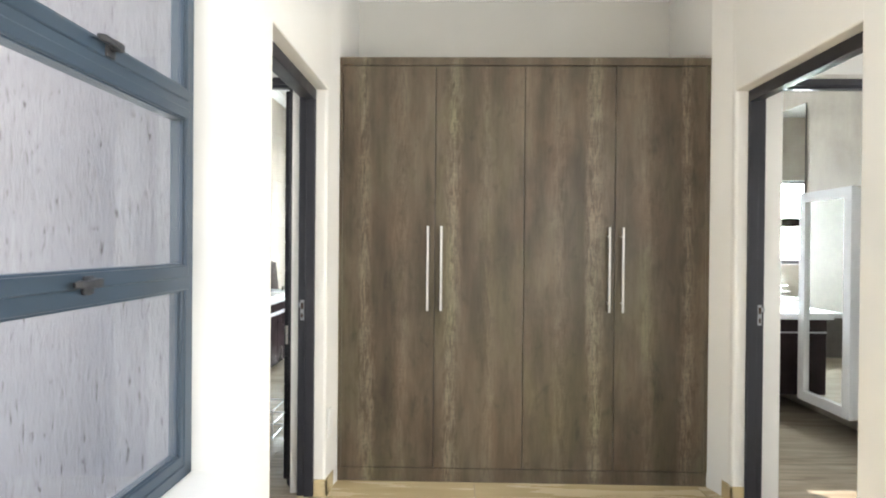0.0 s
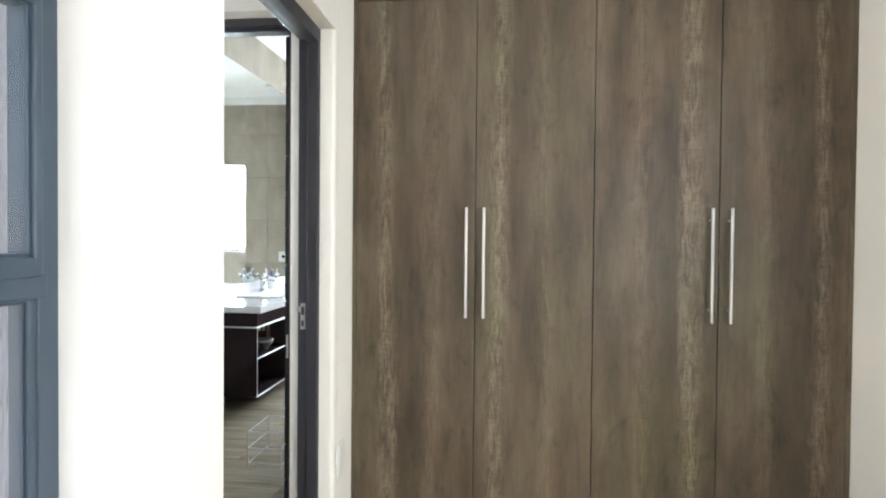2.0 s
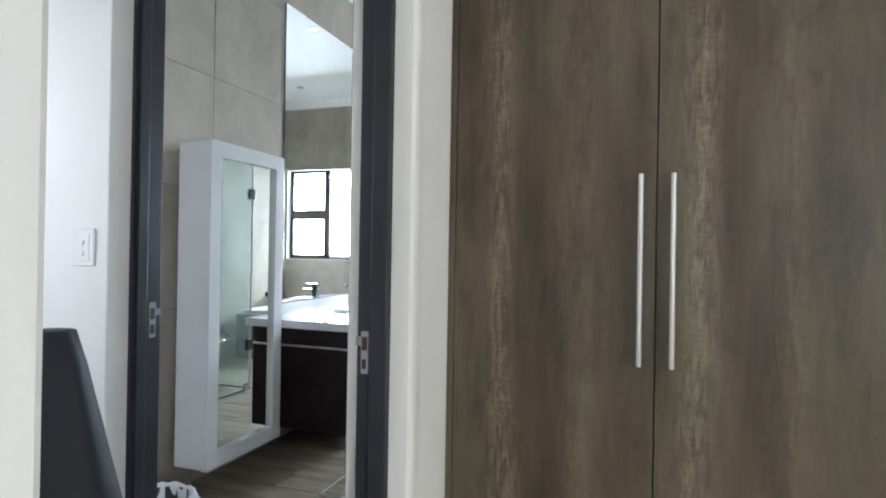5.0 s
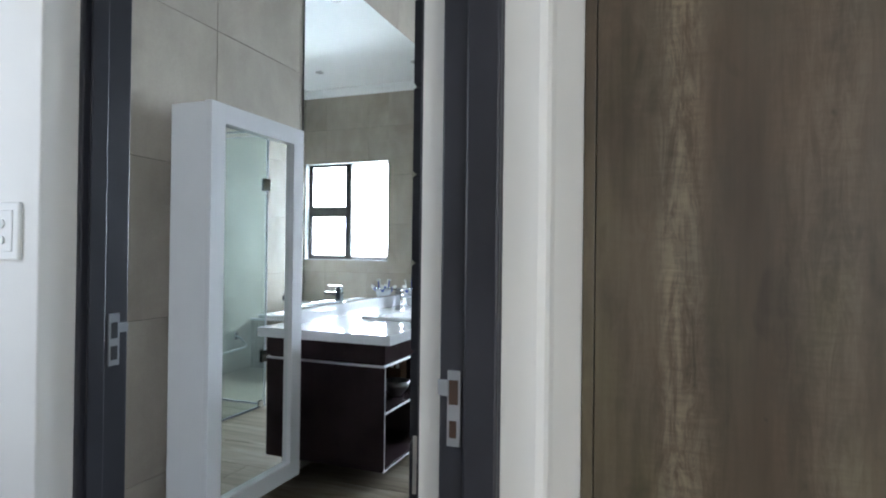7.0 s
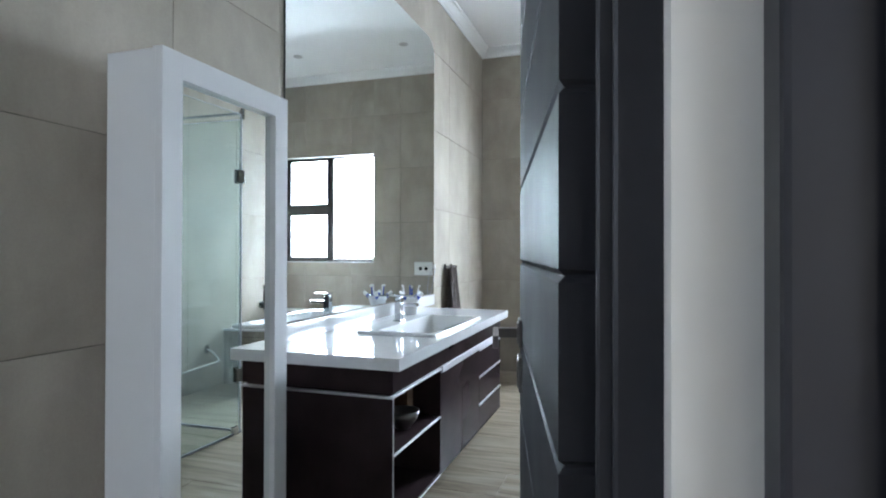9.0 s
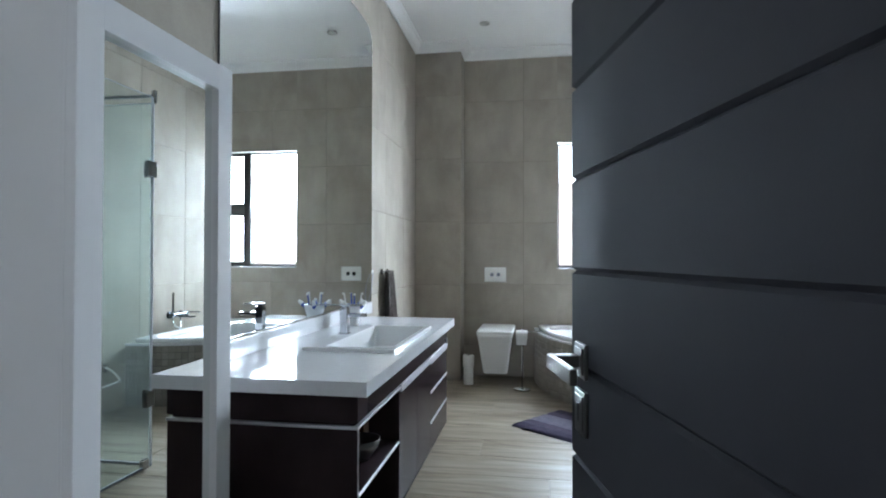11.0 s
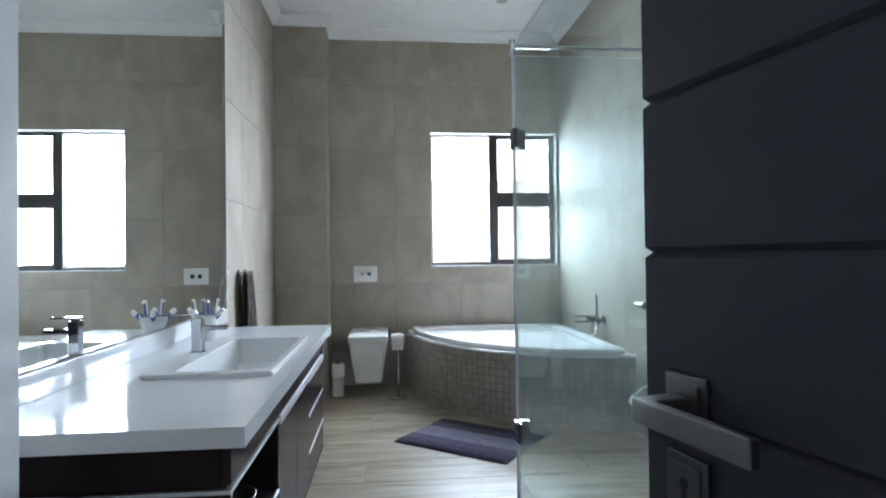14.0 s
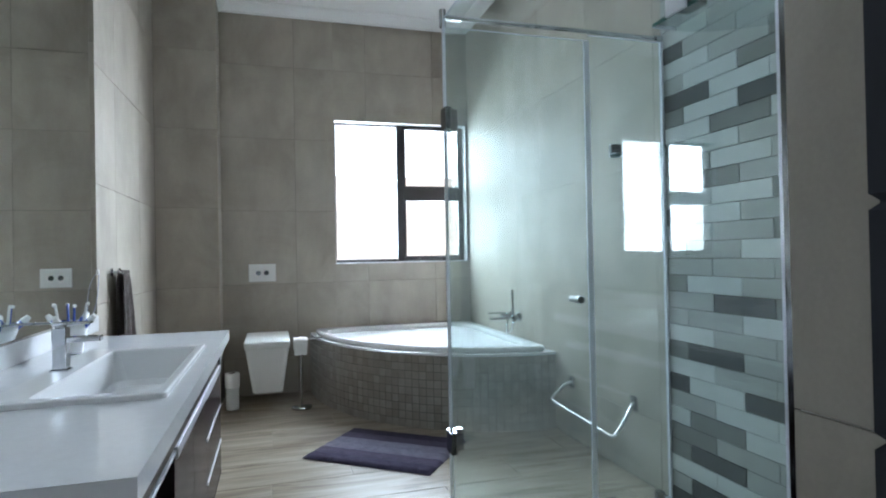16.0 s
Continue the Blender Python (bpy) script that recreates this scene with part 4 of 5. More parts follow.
def worktop():
    w = thing("vanity_worktop", (-1.6, 5.2, 0.73), "white polished quartz vanity top with upstand", "worktop")
    x0, x1, y0, y1, z0, z1 = XL, -1.283, 4.252, 6.166, 0.731, 0.777
    a, b, c, d = -1.705, -1.352, 4.822, 5.602      # cut-out for the basin
    bm = bmesh.new()
    for q in ((x0, a, y0, y1), (b, x1, y0, y1), (a, b, y0, c), (a, b, d, y1)):
        box(*q, z0, z1, 0, bm=bm)
    bmesh.ops.remove_doubles(bm, verts=bm.verts, dist=0.0001)
    dead = [f for f in bm.faces if any(g is not f and (g.calc_center_median() - f.calc_center_median()).length < 1e-5 for g in f.verts[0].link_faces)]
    bmesh.ops.delete(bm, geom=dead, context="FACES")
    part("top", bm, M["quartz"], w)
    part("upstand", box(x0, x0 + 0.014, y0, 6.42, 0.7775, 0.852, 0.0015), M["quartz"], w, "white quartz upstand")
    return w


def basin():
    b = thing("wash_basin", (-1.53, 5.21, 0.777), "white ceramic rectangular drop-in basin with a wide rim", "basin")
    cx, cy, w, d = -1.53, 5.212, 0.4, 0.83
    rings = [
        round_rect(cx, cy, w, d, 0.012, 0.7772), round_rect(cx, cy, w, d, 0.012, 0.789), round_rect(cx, cy, w - 0.008, d - 0.008, 0.01, 0.7925),
        round_rect(cx + 0.032, cy, w - 0.115, d - 0.075, 0.02, 0.7915), round_rect(cx + 0.032, cy, w - 0.125, d - 0.085, 0.02, 0.786),
        round_rect(cx + 0.03, cy + 0.02, w - 0.165, d - 0.22, 0.04, 0.69), round_rect(cx + 0.03, cy + 0.03, w - 0.2, d - 0.3, 0.05, 0.674),
        round_rect(cx + 0.03, cy + 0.03, 0.03, 0.03, 0.012, 0.668),
    ]
    bm = loft(rings, False)
    bm.faces.new([v for v in bm.verts][-24:])
    part("bowl", bm, M["ceramic"], b, smooth=False)
    part("waste", turned([(0, 0.672), (0.022, 0.672), (0.024, 0.67), (0.024, 0.667)], 24, place=(cx + 0.03, cy, 0)), M["chrome"], b, "chrome waste")
    return b


def basin_tap():
    t = thing("basin_mixer_tap", (-1.675, 5.215, 0.79), "square chrome basin mixer tap with flat lever", "tap")
    x, y, z = -1.685, 5.215, 0.792
    part("base", box(x - 0.024, x + 0.024, y - 0.024, y + 0.024, z - 0.001, z + 0.006, 0.001), M["chrome"], t)
    part("body", box(x - 0.019, x + 0.019, y - 0.019, y + 0.019, z + 0.005, z + 0.128, 0.002), M["chrome"], t)
    part("spout", box(x - 0.005, x + 0.108, y - 0.017, y + 0.017, z + 0.083, z + 0.1, 0.002), M["chrome"], t)
    part("lever", box(x - 0.02, x + 0.082, y - 0.018, y + 0.018, z + 0.136, z + 0.144, 0.002, bm=box(x - 0.012, x + 0.012, y - 0.012, y + 0.012, z + 0.125, z + 0.138)), M["chrome"], t)
    return t


def brush_cup():
    c = thing("toothbrush_holder", (-1.80, 5.66, 0.777), "white cup in a chrome ring with toothbrushes and small tubes", "toothbrush holder")
    x, y, z = -1.79, 5.66, 0.7775
    part("cup", turned([(0, 0.002), (0.032, 0.002), (0.036, 0.008), (0.042, 0.05), (0.055, 0.085), (0.06, 0.112), (0.057, 0.112), (0.051, 0.085), (0.038, 0.05), (0.03, 0.012), (0, 0.012)], 28, place=(x, y, z)), M["ceramic"], c, smooth=True)
    part("ring", tube([(x + 0.061 * math.cos(a), y + 0.061 * math.sin(a), z + 0.118) for a in [2 * math.pi * k / 28 for k in range(29)]], 0.0045, 8), M["chrome"], c, "chrome ring", smooth=True)
    part("bracket", box(x - 0.112, x - 0.058, y - 0.009, y + 0.009, z + 0.112, z + 0.122, 0.001), M["chrome"], c)
    rnd = random.Random(4)
    for k in range(4):
        a = math.pi / 2 * k + 0.5
        p0 = Vector((x + 0.026 * math.cos(a), y + 0.026 * math.sin(a), z + 0.014))
        p1 = Vector((x + 0.05 * math.cos(a), y + 0.05 * math.sin(a), z + 0.188 + rnd.uniform(-0.008, 0.008)))
        b = part("toothbrush", rod(p0, p1, 0.0062, 0.0042, 10), M["blue_plastic"] if k % 2 else M["plastic"], c)
        side = Vector((math.cos(a), math.sin(a), 0)) * 0.009
        part("bristles", rod(p1 - Vector((0, 0, 0.004)), p1 - Vector((0, 0, 0.004)) + side, 0.0068, 0.006, 10), M["plastic"], b, "white bristle head")
    for k in range(4):
        a = math.pi / 2 * k + 1.25
        d = Vector((math.cos(a), math.sin(a), 0.95)).normalized()
        p0 = Vector((x + 0.03 * math.cos(a), y + 0.03 * math.sin(a), z + 0.085))
        q = part("tube", rod(p0, p0 + d * 0.055, 0.0125, 0.0115, 14), M["blue_plastic"], c, "small blue tube")
        part("cap", rod(p0 + d * 0.055, p0 + d * 0.082, 0.012, 0.009, 14), M["plastic"], q, "pale cap")
    return c


def charger_cable():
    """Thin lead looped from the mirror's edge down to the upstand."""
    c = thing("charger_cable", (XL, 6.43, 1.06), "thin grey charger lead hanging beside the mirror", "cable")
    part("plug", box(XL, XL + 0.014, 6.424, 6.444, 1.05, 1.075, 0.003), M["plastic"], c)
    pts = []
    for k in range(13):
        u = k / 12
        pts.append((XL + 0.014 + 0.014 * math.sin(math.pi * u), 6.434 - 0.13 * u - 0.02 * math.sin(math.pi * u), 1.055 - 0.2 * u + 0.012 * math.sin(2 * math.pi * u)))
    part("lead", tube(pts, 0.0022, 8), M["rubber"], c, smooth=True)
    return c


def vanity_mirror():
    m = thing("vanity_mirror", (XL, 5.43, 0.86), "tall frameless wall mirror with a rounded top corner", "mirror")
    y0, y1, z0, z1, r = 4.455, 6.42, 0.858, 2.76, 0.14
    loop = [(y0, z0), (y1, z0)] + [(y1 - r + r * math.cos(a), z1 - r + r * math.sin(a)) for a in [math.pi / 2 * k / 10 for k in range(11)]] + [(y0, z1)]
    bm = loft([[(XL + 0.001, y, z) for y, z in loop], [(XL + 0.007, y, z) for y, z in loop]])
    part("backing", bm, M["black_plastic"], m)
    inner = [(y0 + 0.002, z0 + 0.002), (y1 - 0.002, z0 + 0.002)] + [(y1 - r + (r - 0.002) * math.cos(a), z1 - r + (r - 0.002) * math.sin(a)) for a in [math.pi / 2 * k / 10 for k in range(11)]] + [(y0 + 0.002, z1 - 0.002)]
    bm = loft([[(XL + 0.0072, y, z) for y, z in inner], [(XL + 0.0085, y, z) for y, z in inner]])
    part("glass", bm, M["mirror"], m, "silvered mirror glass")
    return m


def mirror_cabinet():
    c = thing("mirror_cabinet", (-1.8, 3.86, 0.13), "white wall-hung tall cabinet with a framed mirror door", "mirror cabinet")
    x0, x1, y0, y1, z0, z1 = -1.82, -1.642, 3.493, 4.062, 0.165, 1.70
    part("body", box(x0, x1 - 0.022, y0 + 0.003, y1 - 0.003, z0 + 0.003, z1 - 0.003, 0.0015), M["white_lacquer"], c)
    part("wall_bracket", box(XL, x0 + 0.001, y0 + 0.12, y1 - 0.12, z0 + 0.2, z1 - 0.2, 0.002), M["white_lacquer"], c)
    fx0, fx1 = x1 - 0.02, x1
    bw = 0.072
    d = part("door", box(fx0, fx1 - 0.012, y0, y1, z0, z1, 0.001), M["white_lacquer"], c)
    bm = bmesh.new()
    box(fx1 - 0.0125, fx1 + 0.012, y0, y0 + bw, z0, z1, 0.002, bm=bm)
    box(fx1 - 0.0125, fx1 + 0.012, y1 - bw, y1, z0, z1, 0.002, bm=bm)
    box(fx1 - 0.0125, fx1 + 0.0118, y0 + bw - 0.002, y1 - bw + 0.002, z1 - bw, z1 - 0.0005, 0.002, bm=bm)
    box(fx1 - 0.0125, fx1 + 0.0118, y0 + bw - 0.002, y1 - bw + 0.002, z0 + 0.0005, z0 + bw, 0.002, bm=bm)
    part("mirror_frame", bm, M["white_lacquer"], d)
    part("mirror", box(fx1 - 0.0118, fx1 - 0.009, y0 + bw - 0.001, y1 - bw + 0.001, z0 + bw - 0.001, z1 - bw + 0.001), M["mirror"], d, "full-length mirror")
    return c


def towels():
    t = thing("hand_towel", (-1.9, 6.8, 0.7), "dark brown-grey hand towel hung over a chrome ring", "towel")
    part("ring", tube([(XL + 0.05, 6.69 + 0.18 * k / 6, 1.055) for k in range(7)], 0.006), M["chrome"], t, "chrome towel rail")
    for y in (6.7, 6.86):
        part("bracket", rod((XL, y, 1.055), (XL + 0.05, y, 1.055), 0.008, bm=rod((XL, y, 1.055), (XL + 0.008, y, 1.055), 0.022)), M["chrome"], t)
    for j, (dx, bottom) in enumerate(((0.064, 0.665), (0.036, 0.70))):
        own = bmesh.new()
        rows = []
        for i in range(15):
            z = 1.066 - (1.066 - bottom) * i / 14
            row = []
            for k in range(15):
                u = k / 14
                fold = 0.012 * math.sin(u * 15 + j * 2 + i * 0.05) * min(1, i / 4 + 0.2)
                row.append(own.verts.new((XL + dx + fold, 6.68 + u * (0.13 + 0.15 * (i / 14) ** 1.3) + 0.004 * math.sin(i * 0.9), z)))
            rows.append(row)
        for a, b in zip(rows, rows[1:]):
            for k in range(14):
                own.faces.new((a[k], a[k + 1], b[k + 1], b[k]))
        bmesh.ops.solidify(own, geom=own.faces, thickness=0.007)
        part("cloth", own, M["towel"], t, smooth=True)
    return t


def toilet():
    t = thing("wall_hung_toilet", (-1.13, 7.9, 0.13), "white square-edged wall-hung toilet with closed lid", "toilet")
    cx = -1.131
    rings = []
    for z, w, y0 in ((0.13, 0.2, 7.66), (0.137, 0.215, 7.65), (0.3, 0.26, 7.615), (0.44, 0.3, 7.59), (0.463, 0.308, 7.585)):
        rings.append([(x, y, z) for x, y, _ in round_rect(cx, (y0 + 8.2) / 2, w, 8.2 - y0, 0.035, 0)])
    part("bowl", loft(rings), M["ceramic"], t)
    part("seat", loft([round_rect(cx, 7.87, 0.316, 0.6, 0.03, z) for z in (0.466, 0.484)]), M["plastic"], t)
    part("lid", loft([round_rect(cx, 7.868, w, d, 0.03, z) for w, d, z in ((0.322, 0.604, 0.487), (0.322, 0.604, 0.507), (0.31, 0.592, 0.515))]), M["plastic"], t)
    return t


def roll_canister():
    b = thing("toilet_roll_canister", (-1.385, 7.8, 0), "slim white floor canister with a spare toilet roll on top", "roll holder")
    part("canister", turned([(0, 0.002), (0.044, 0.002), (0.046, 0.01), (0.044, 0.158), (0.04, 0.162), (0, 0.162)], 28, place=(-1.385, 7.8, 0)), M["plastic"], b, smooth=True)
    roll = part("roll", turned([(0.02, 0.163), (0.049, 0.163), (0.052, 0.17), (0.052, 0.262), (0.048, 0.268), (0.021, 0.268), (0.02, 0.163)], 28, place=(-1.385, 7.8, 0)), M["paper"], b, "cream toilet roll", smooth=True)
    part("core", turned([(0.0195, 0.165), (0.0205, 0.165), (0.0205, 0.269), (0.0185, 0.269), (0.0185, 0.165), (0.0195, 0.165)], 20, place=(-1.385, 7.8, 0)), M["brown_card"], roll, "brown card core")
    return b


def paper_stand():
    p = thing("toilet_roll_stand", (-0.892, 7.656, 0), "chrome floor stand holding a toilet roll", "toilet roll stand")
    x, y = -0.892, 7.656
    part("base", turned([(0, 0.001), (0.075, 0.001), (0.076, 0.012), (0.07, 0.018), (0.015, 0.022), (0, 0.024)], 28, place=(x, y, 0)), M["chrome"], p, smooth=True)
    part("pole", rod((x, y, 0.02), (x, y, 0.535), 0.009), M["chrome"], p)
    part("arm", tube([(x - 0.06, y - 0.0, 0.5), (x, y - 0.012, 0.505), (x + 0.1, y - 0.01, 0.51), (x + 0.155, y - 0.005, 0.52)], 0.006), M["chrome"], p)
    roll = part("roll", rod((x - 0.055, y - 0.014, 0.483), (x + 0.045, y - 0.014, 0.483), 0.043, seg=24), M["paper"], p, "part-used white toilet roll")
    part("loose_sheet", box(x - 0.05, x + 0.04, y - 0.06, y - 0.056, 0.40, 0.485, 0.001), M["paper"], roll)
    return p


TA, TB = 1.42, 1.63


def tub_edge(k, grow=0.0):
    """A point on the bath's bowed front; k runs 0 at the far wall to 1 at the side wall."""
    a = math.pi / 2 * k
    return (XR - (TA + grow) * math.cos(a), YF - (TB + grow) * math.sin(a))


def tub_loop(inset, z, n=40):
    """The bath's outline drawn in by inset, at height z."""
    cx, cy = XR - inset, YF - inset
    ra, rb = TA - 2 * inset, TB - 2 * inset
    pts = [(cx - ra * math.cos(math.pi / 2 * k / n), cy - rb * math.sin(math.pi / 2 * k / n), z) for k in range(n + 1)]
    return pts + [(cx, cy - rb * 0.5, z), (cx, cy, z), (cx - ra * 0.5, cy, z)]


def tub_oval(inset, z, passes, n=120):
    """The same outline in even steps, its corners rounded off by repeated averaging."""
    loop = [Vector(p) for p in tub_loop(inset, z)]
    loop.append(loop[0])
    ends = [0.0]
    for p, q in zip(loop, loop[1:]):
        ends.append(ends[-1] + (q - p).length)
    pts, j = [], 0
    for i in range(n):
        d = ends[-1] * i / n
        while ends[j + 1] < d:
            j += 1
        pts.append(loop[j].lerp(loop[j + 1], (d - ends[j]) / max(1e-9, ends[j + 1] - ends[j])))
    for _ in range(passes):
        pts = [(pts[i - 1] + pts[i] * 2 + pts[(i + 1) % n]) / 4 for i in range(n)]
    return [tuple(p) for p in pts]


def corner_bath():
    b = thing("corner_bath", (0.1, 7.6, 0), "white corner bath in a bowed mosaic-tiled surround", "bath")
    rings = [tub_loop(0.003, z) for z in (0, 0.47)]
    part("surround", loft(rings), M["mosaic_grout"], b, "mosaic-tiled bowed bath front")
    part("ledge", loft([tub_loop(-0.004, 0.4705), tub_loop(-0.004, 0.484), tub_loop(0.004, 0.486)]), M["white_lacquer"], b, "pale trimmed ledge")
    rim = [tub_oval(*r) for r in ((0.045, 0.4862, 1), (0.038, 0.498, 1), (0.038, 0.512, 1), (0.044, 0.52, 1), (0.056, 0.524, 2), (0.095, 0.523, 20),
                                  (0.106, 0.519, 24), (0.114, 0.508, 26), (0.15, 0.36, 30), (0.2, 0.2, 34), (0.3, 0.15, 36))]
    part("tub", loft(rim, True), M["ceramic"], b, "white acrylic corner tub", smooth=False)
    return b


def bath_mixer():
    t = thing("bath_mixer_tap", (XR, 7.2, 0.66), "chrome wall bath mixer with upright hand shower", "tap")
    y, z = 7.18, 0.655
    part("body", rod((XR - 0.055, y - 0.11, z), (XR - 0.055, y + 0.11, z), 0.021), M["flush"], t)
    for dy in (-0.075, 0.075):
        part("wall_flange", rod((XR, y + dy, z), (XR - 0.055, y + dy, z), 0.014, bm=rod((XR, y + dy, z), (XR - 0.012, y + dy, z), 0.032)), M["flush"], t)
    part("spout", box(XR - 0.2, XR - 0.05, y - 0.02, y + 0.02, z - 0.022, z - 0.006, 0.003), M["flush"], t)
    part("lever", box(XR - 0.18, XR - 0.04, y + 0.085, y + 0.115, z + 0.012, z + 0.022, 0.003), M["flush"], t)
    part("hand_shower", rod((XR - 0.075, y - 0.13, z - 0.03), (XR - 0.085, y - 0.14, z + 0.2), 0.0085), M["flush"], t)
    part("holder", rod((XR - 0.075, y - 0.155, z), (XR - 0.055, y - 0.1, z), 0.017), M["flush"], t)
    part("hose", tube([(XR - 0.075, y - 0.13, z - 0.03), (XR - 0.085, y - 0.11, z - 0.09), (XR - 0.1, y - 0.06, z - 0.115), (XR - 0.085, y - 0.02, z - 0.08), (XR - 0.06, y, z - 0.02)], 0.006), M["chrome"], t, smooth=True)
    return t


def bath_mat():
    cx, cy, w, d, a = -0.467, 6.53, 0.77, 0.56, -38.0
    m = thing("bath_mat", (cx, cy, 0), "purple-grey striped tufted bath mat on the floor", "bath mat", turn=a)
    n = 6
    rnd = random.Random(8)
    stripes = ("mat_dark", "mat_mid", "mat_light", "mat_light", "mat_mid", "mat_dark")
    step = d / n
    for i in range(n):
        own = bmesh.new()
        rows = []
        for j in range(7):
            v = -d / 2 + step * (i + j / 6)
            row = []
            for k in range(41):
                u = -w / 2 + w * k / 40
                edge = min(1.0, (w / 2 - abs(u)) / 0.02, (d / 2 - abs(v)) / 0.02)
                zz = 0.004 + 0.016 * max(0.0, edge) ** 0.5 + rnd.uniform(-0.0015, 0.0015)
                zz -= 0.004 if j in (0, 6) else 0.0
                fray = 0.004 if k in (0, 40) or (i, j) in ((0, 0), (n - 1, 6)) else 0.0015
                row.append(own.verts.new((u + rnd.uniform(-fray, fray), v + (rnd.uniform(-fray, fray) if (i, j) in ((0, 0), (n - 1, 6)) else 0.0), max(0.003, zz))))
            rows.append(row)
        for p, q in zip(rows, rows[1:]):
            for k in range(40):
                own.faces.new((p[k], p[k + 1], q[k + 1], q[k]))
        ob = part("stripe", own, M[stripes[i]], None, smooth=True)
        ob.parent = m
    ob = part("backing", box(-w / 2 + 0.003, w / 2 - 0.003, -d / 2 + 0.003, d / 2 - 0.003, 0.0005, 0.004), M["mat_dark"], None)
    ob.parent = m
    return m


def shower():
    s = thing("shower_enclosure", (0.1, 4.7, 0), "frameless clear glass shower enclosure with chrome fittings", "shower enclosure")
    xs, yc, y0, zt = -0.408, 5.46, 3.862, 2.06
    g = M["glass"]

    def skew(bm):
        """The side glass runs 3 cm out of square towards its wall channel."""
        for v in bm.verts:
            v.co.x += 0.03 * (yc - v.co.y) / (yc - y0)
        return bm

    part("side_panel", skew(box(xs - 0.004, xs + 0.004, y0, yc - 0.006, 0.01, zt)), g, s, "clear fixed side glass")
    part("door", box(xs + 0.006, 0.235, yc - 0.004, yc + 0.004, 0.014, zt - 0.03), g, s, "clear hinged glass door")
    part("fixed_panel", box(0.245, XR, yc - 0.004, yc + 0.004, 0.01, zt - 0.005), g, s, "clear fixed glass")
    bm = box(xs - 0.0055, xs + 0.0055, yc - 0.014, yc - 0.004, 0.01, zt)
    part("glass_edge", bm, M["glass_edge"], s, "pale bluish polished glass edge")
    part("glass_edge", skew(box(xs - 0.0042, xs + 0.0042, y0, yc - 0.014, zt, zt + 0.001)), M["glass_edge"], s)
    part("glass_edge", box(xs + 0.009, 0.228, yc - 0.0042, yc + 0.0042, zt - 0.03, zt - 0.028), M["glass_edge"], s, "pale polished top edge of the glass door")
    part("glass_edge", box(0.25, XR - 0.014, yc - 0.0042, yc + 0.0042, zt - 0.005, zt - 0.003), M["glass_edge"], s)
    part("seal", box(0.228, 0.25, yc - 0.006, yc + 0.006, 0.012, zt - 0.03, 0.001), M["glass_edge"], s, "clear plastic door seal")
    part("seal", box(xs + 0.004, xs + 0.009, yc - 0.005, yc + 0.005, 0.014, zt - 0.03, 0.001), M["glass_edge"], s, "clear plastic door seal")
    part("wall_channel", skew(box(xs - 0.012, xs + 0.012, y0 - 0.003, y0 + 0.022, 0, zt + 0.9, 0.001)), M["flush"], s, "chrome wall channel")
    part("seal", skew(box(xs - 0.0052, xs + 0.0052, y0 + 0.022, y0 + 0.034, 0.011, zt, 0.001)), M["glass_edge"], s, "clear plastic door seal")
    part("wall_channel", box(XR - 0.014, XR, yc - 0.009, yc + 0.009, 0, zt, 0.001), M["glass_edge"], s, "pale wall seal")
    part("top_rail", rod((xs, yc, zt + 0.012), (XR, yc, zt + 0.012), 0.0095), M["chrome"], s)
    part("corner_clamp", rod((xs, yc, zt - 0.03), (xs, yc, zt + 0.04), 0.014), M["chrome"], s)
    part("wall_clamp", rod((XR - 0.04, yc, zt + 0.012), (XR, yc, zt + 0.012), 0.015), M["chrome"], s)
    for z in (0.375, 1.655):
        h = part("hinge", box(xs - 0.012, xs + 0.052, yc - 0.013, yc + 0.013, z - 0.043, z + 0.043, 0.002), M["flush"], s, "square chrome glass hinge")
        part("hinge_plate", box(xs - 0.013, xs + 0.013, yc - 0.06, yc - 0.013, z - 0.043, z + 0.043, 0.002), M["flush"], h)
    part("knob", rod((0.166, yc - 0.045, 0.914), (0.166, yc + 0.045, 0.914), 0.013, bm=rod((0.166, yc - 0.045, 0.914), (0.166, yc - 0.02, 0.914), 0.016)), M["satin"], s, "satin chrome door knob")
    for x in (0.32, 0.56):
        part("floor_clamp", box(x - 0.02, x + 0.02, yc - 0.012, yc + 0.012, 0, 0.045, 0.002), M["chrome"], s)
    part("floor_clamp", skew(box(xs - 0.012, xs + 0.012, yc - 0.08, yc - 0.03, 0, 0.05, 0.002)), M["chrome"], s)
    part("floor_seal", skew(box(xs - 0.006, xs + 0.006, y0, yc, 0, 0.011)), M["rubber"], s)
    part("floor_seal", box(xs, XR, yc - 0.006, yc + 0.006, 0, 0.011), M["rubber"], s)
    return s


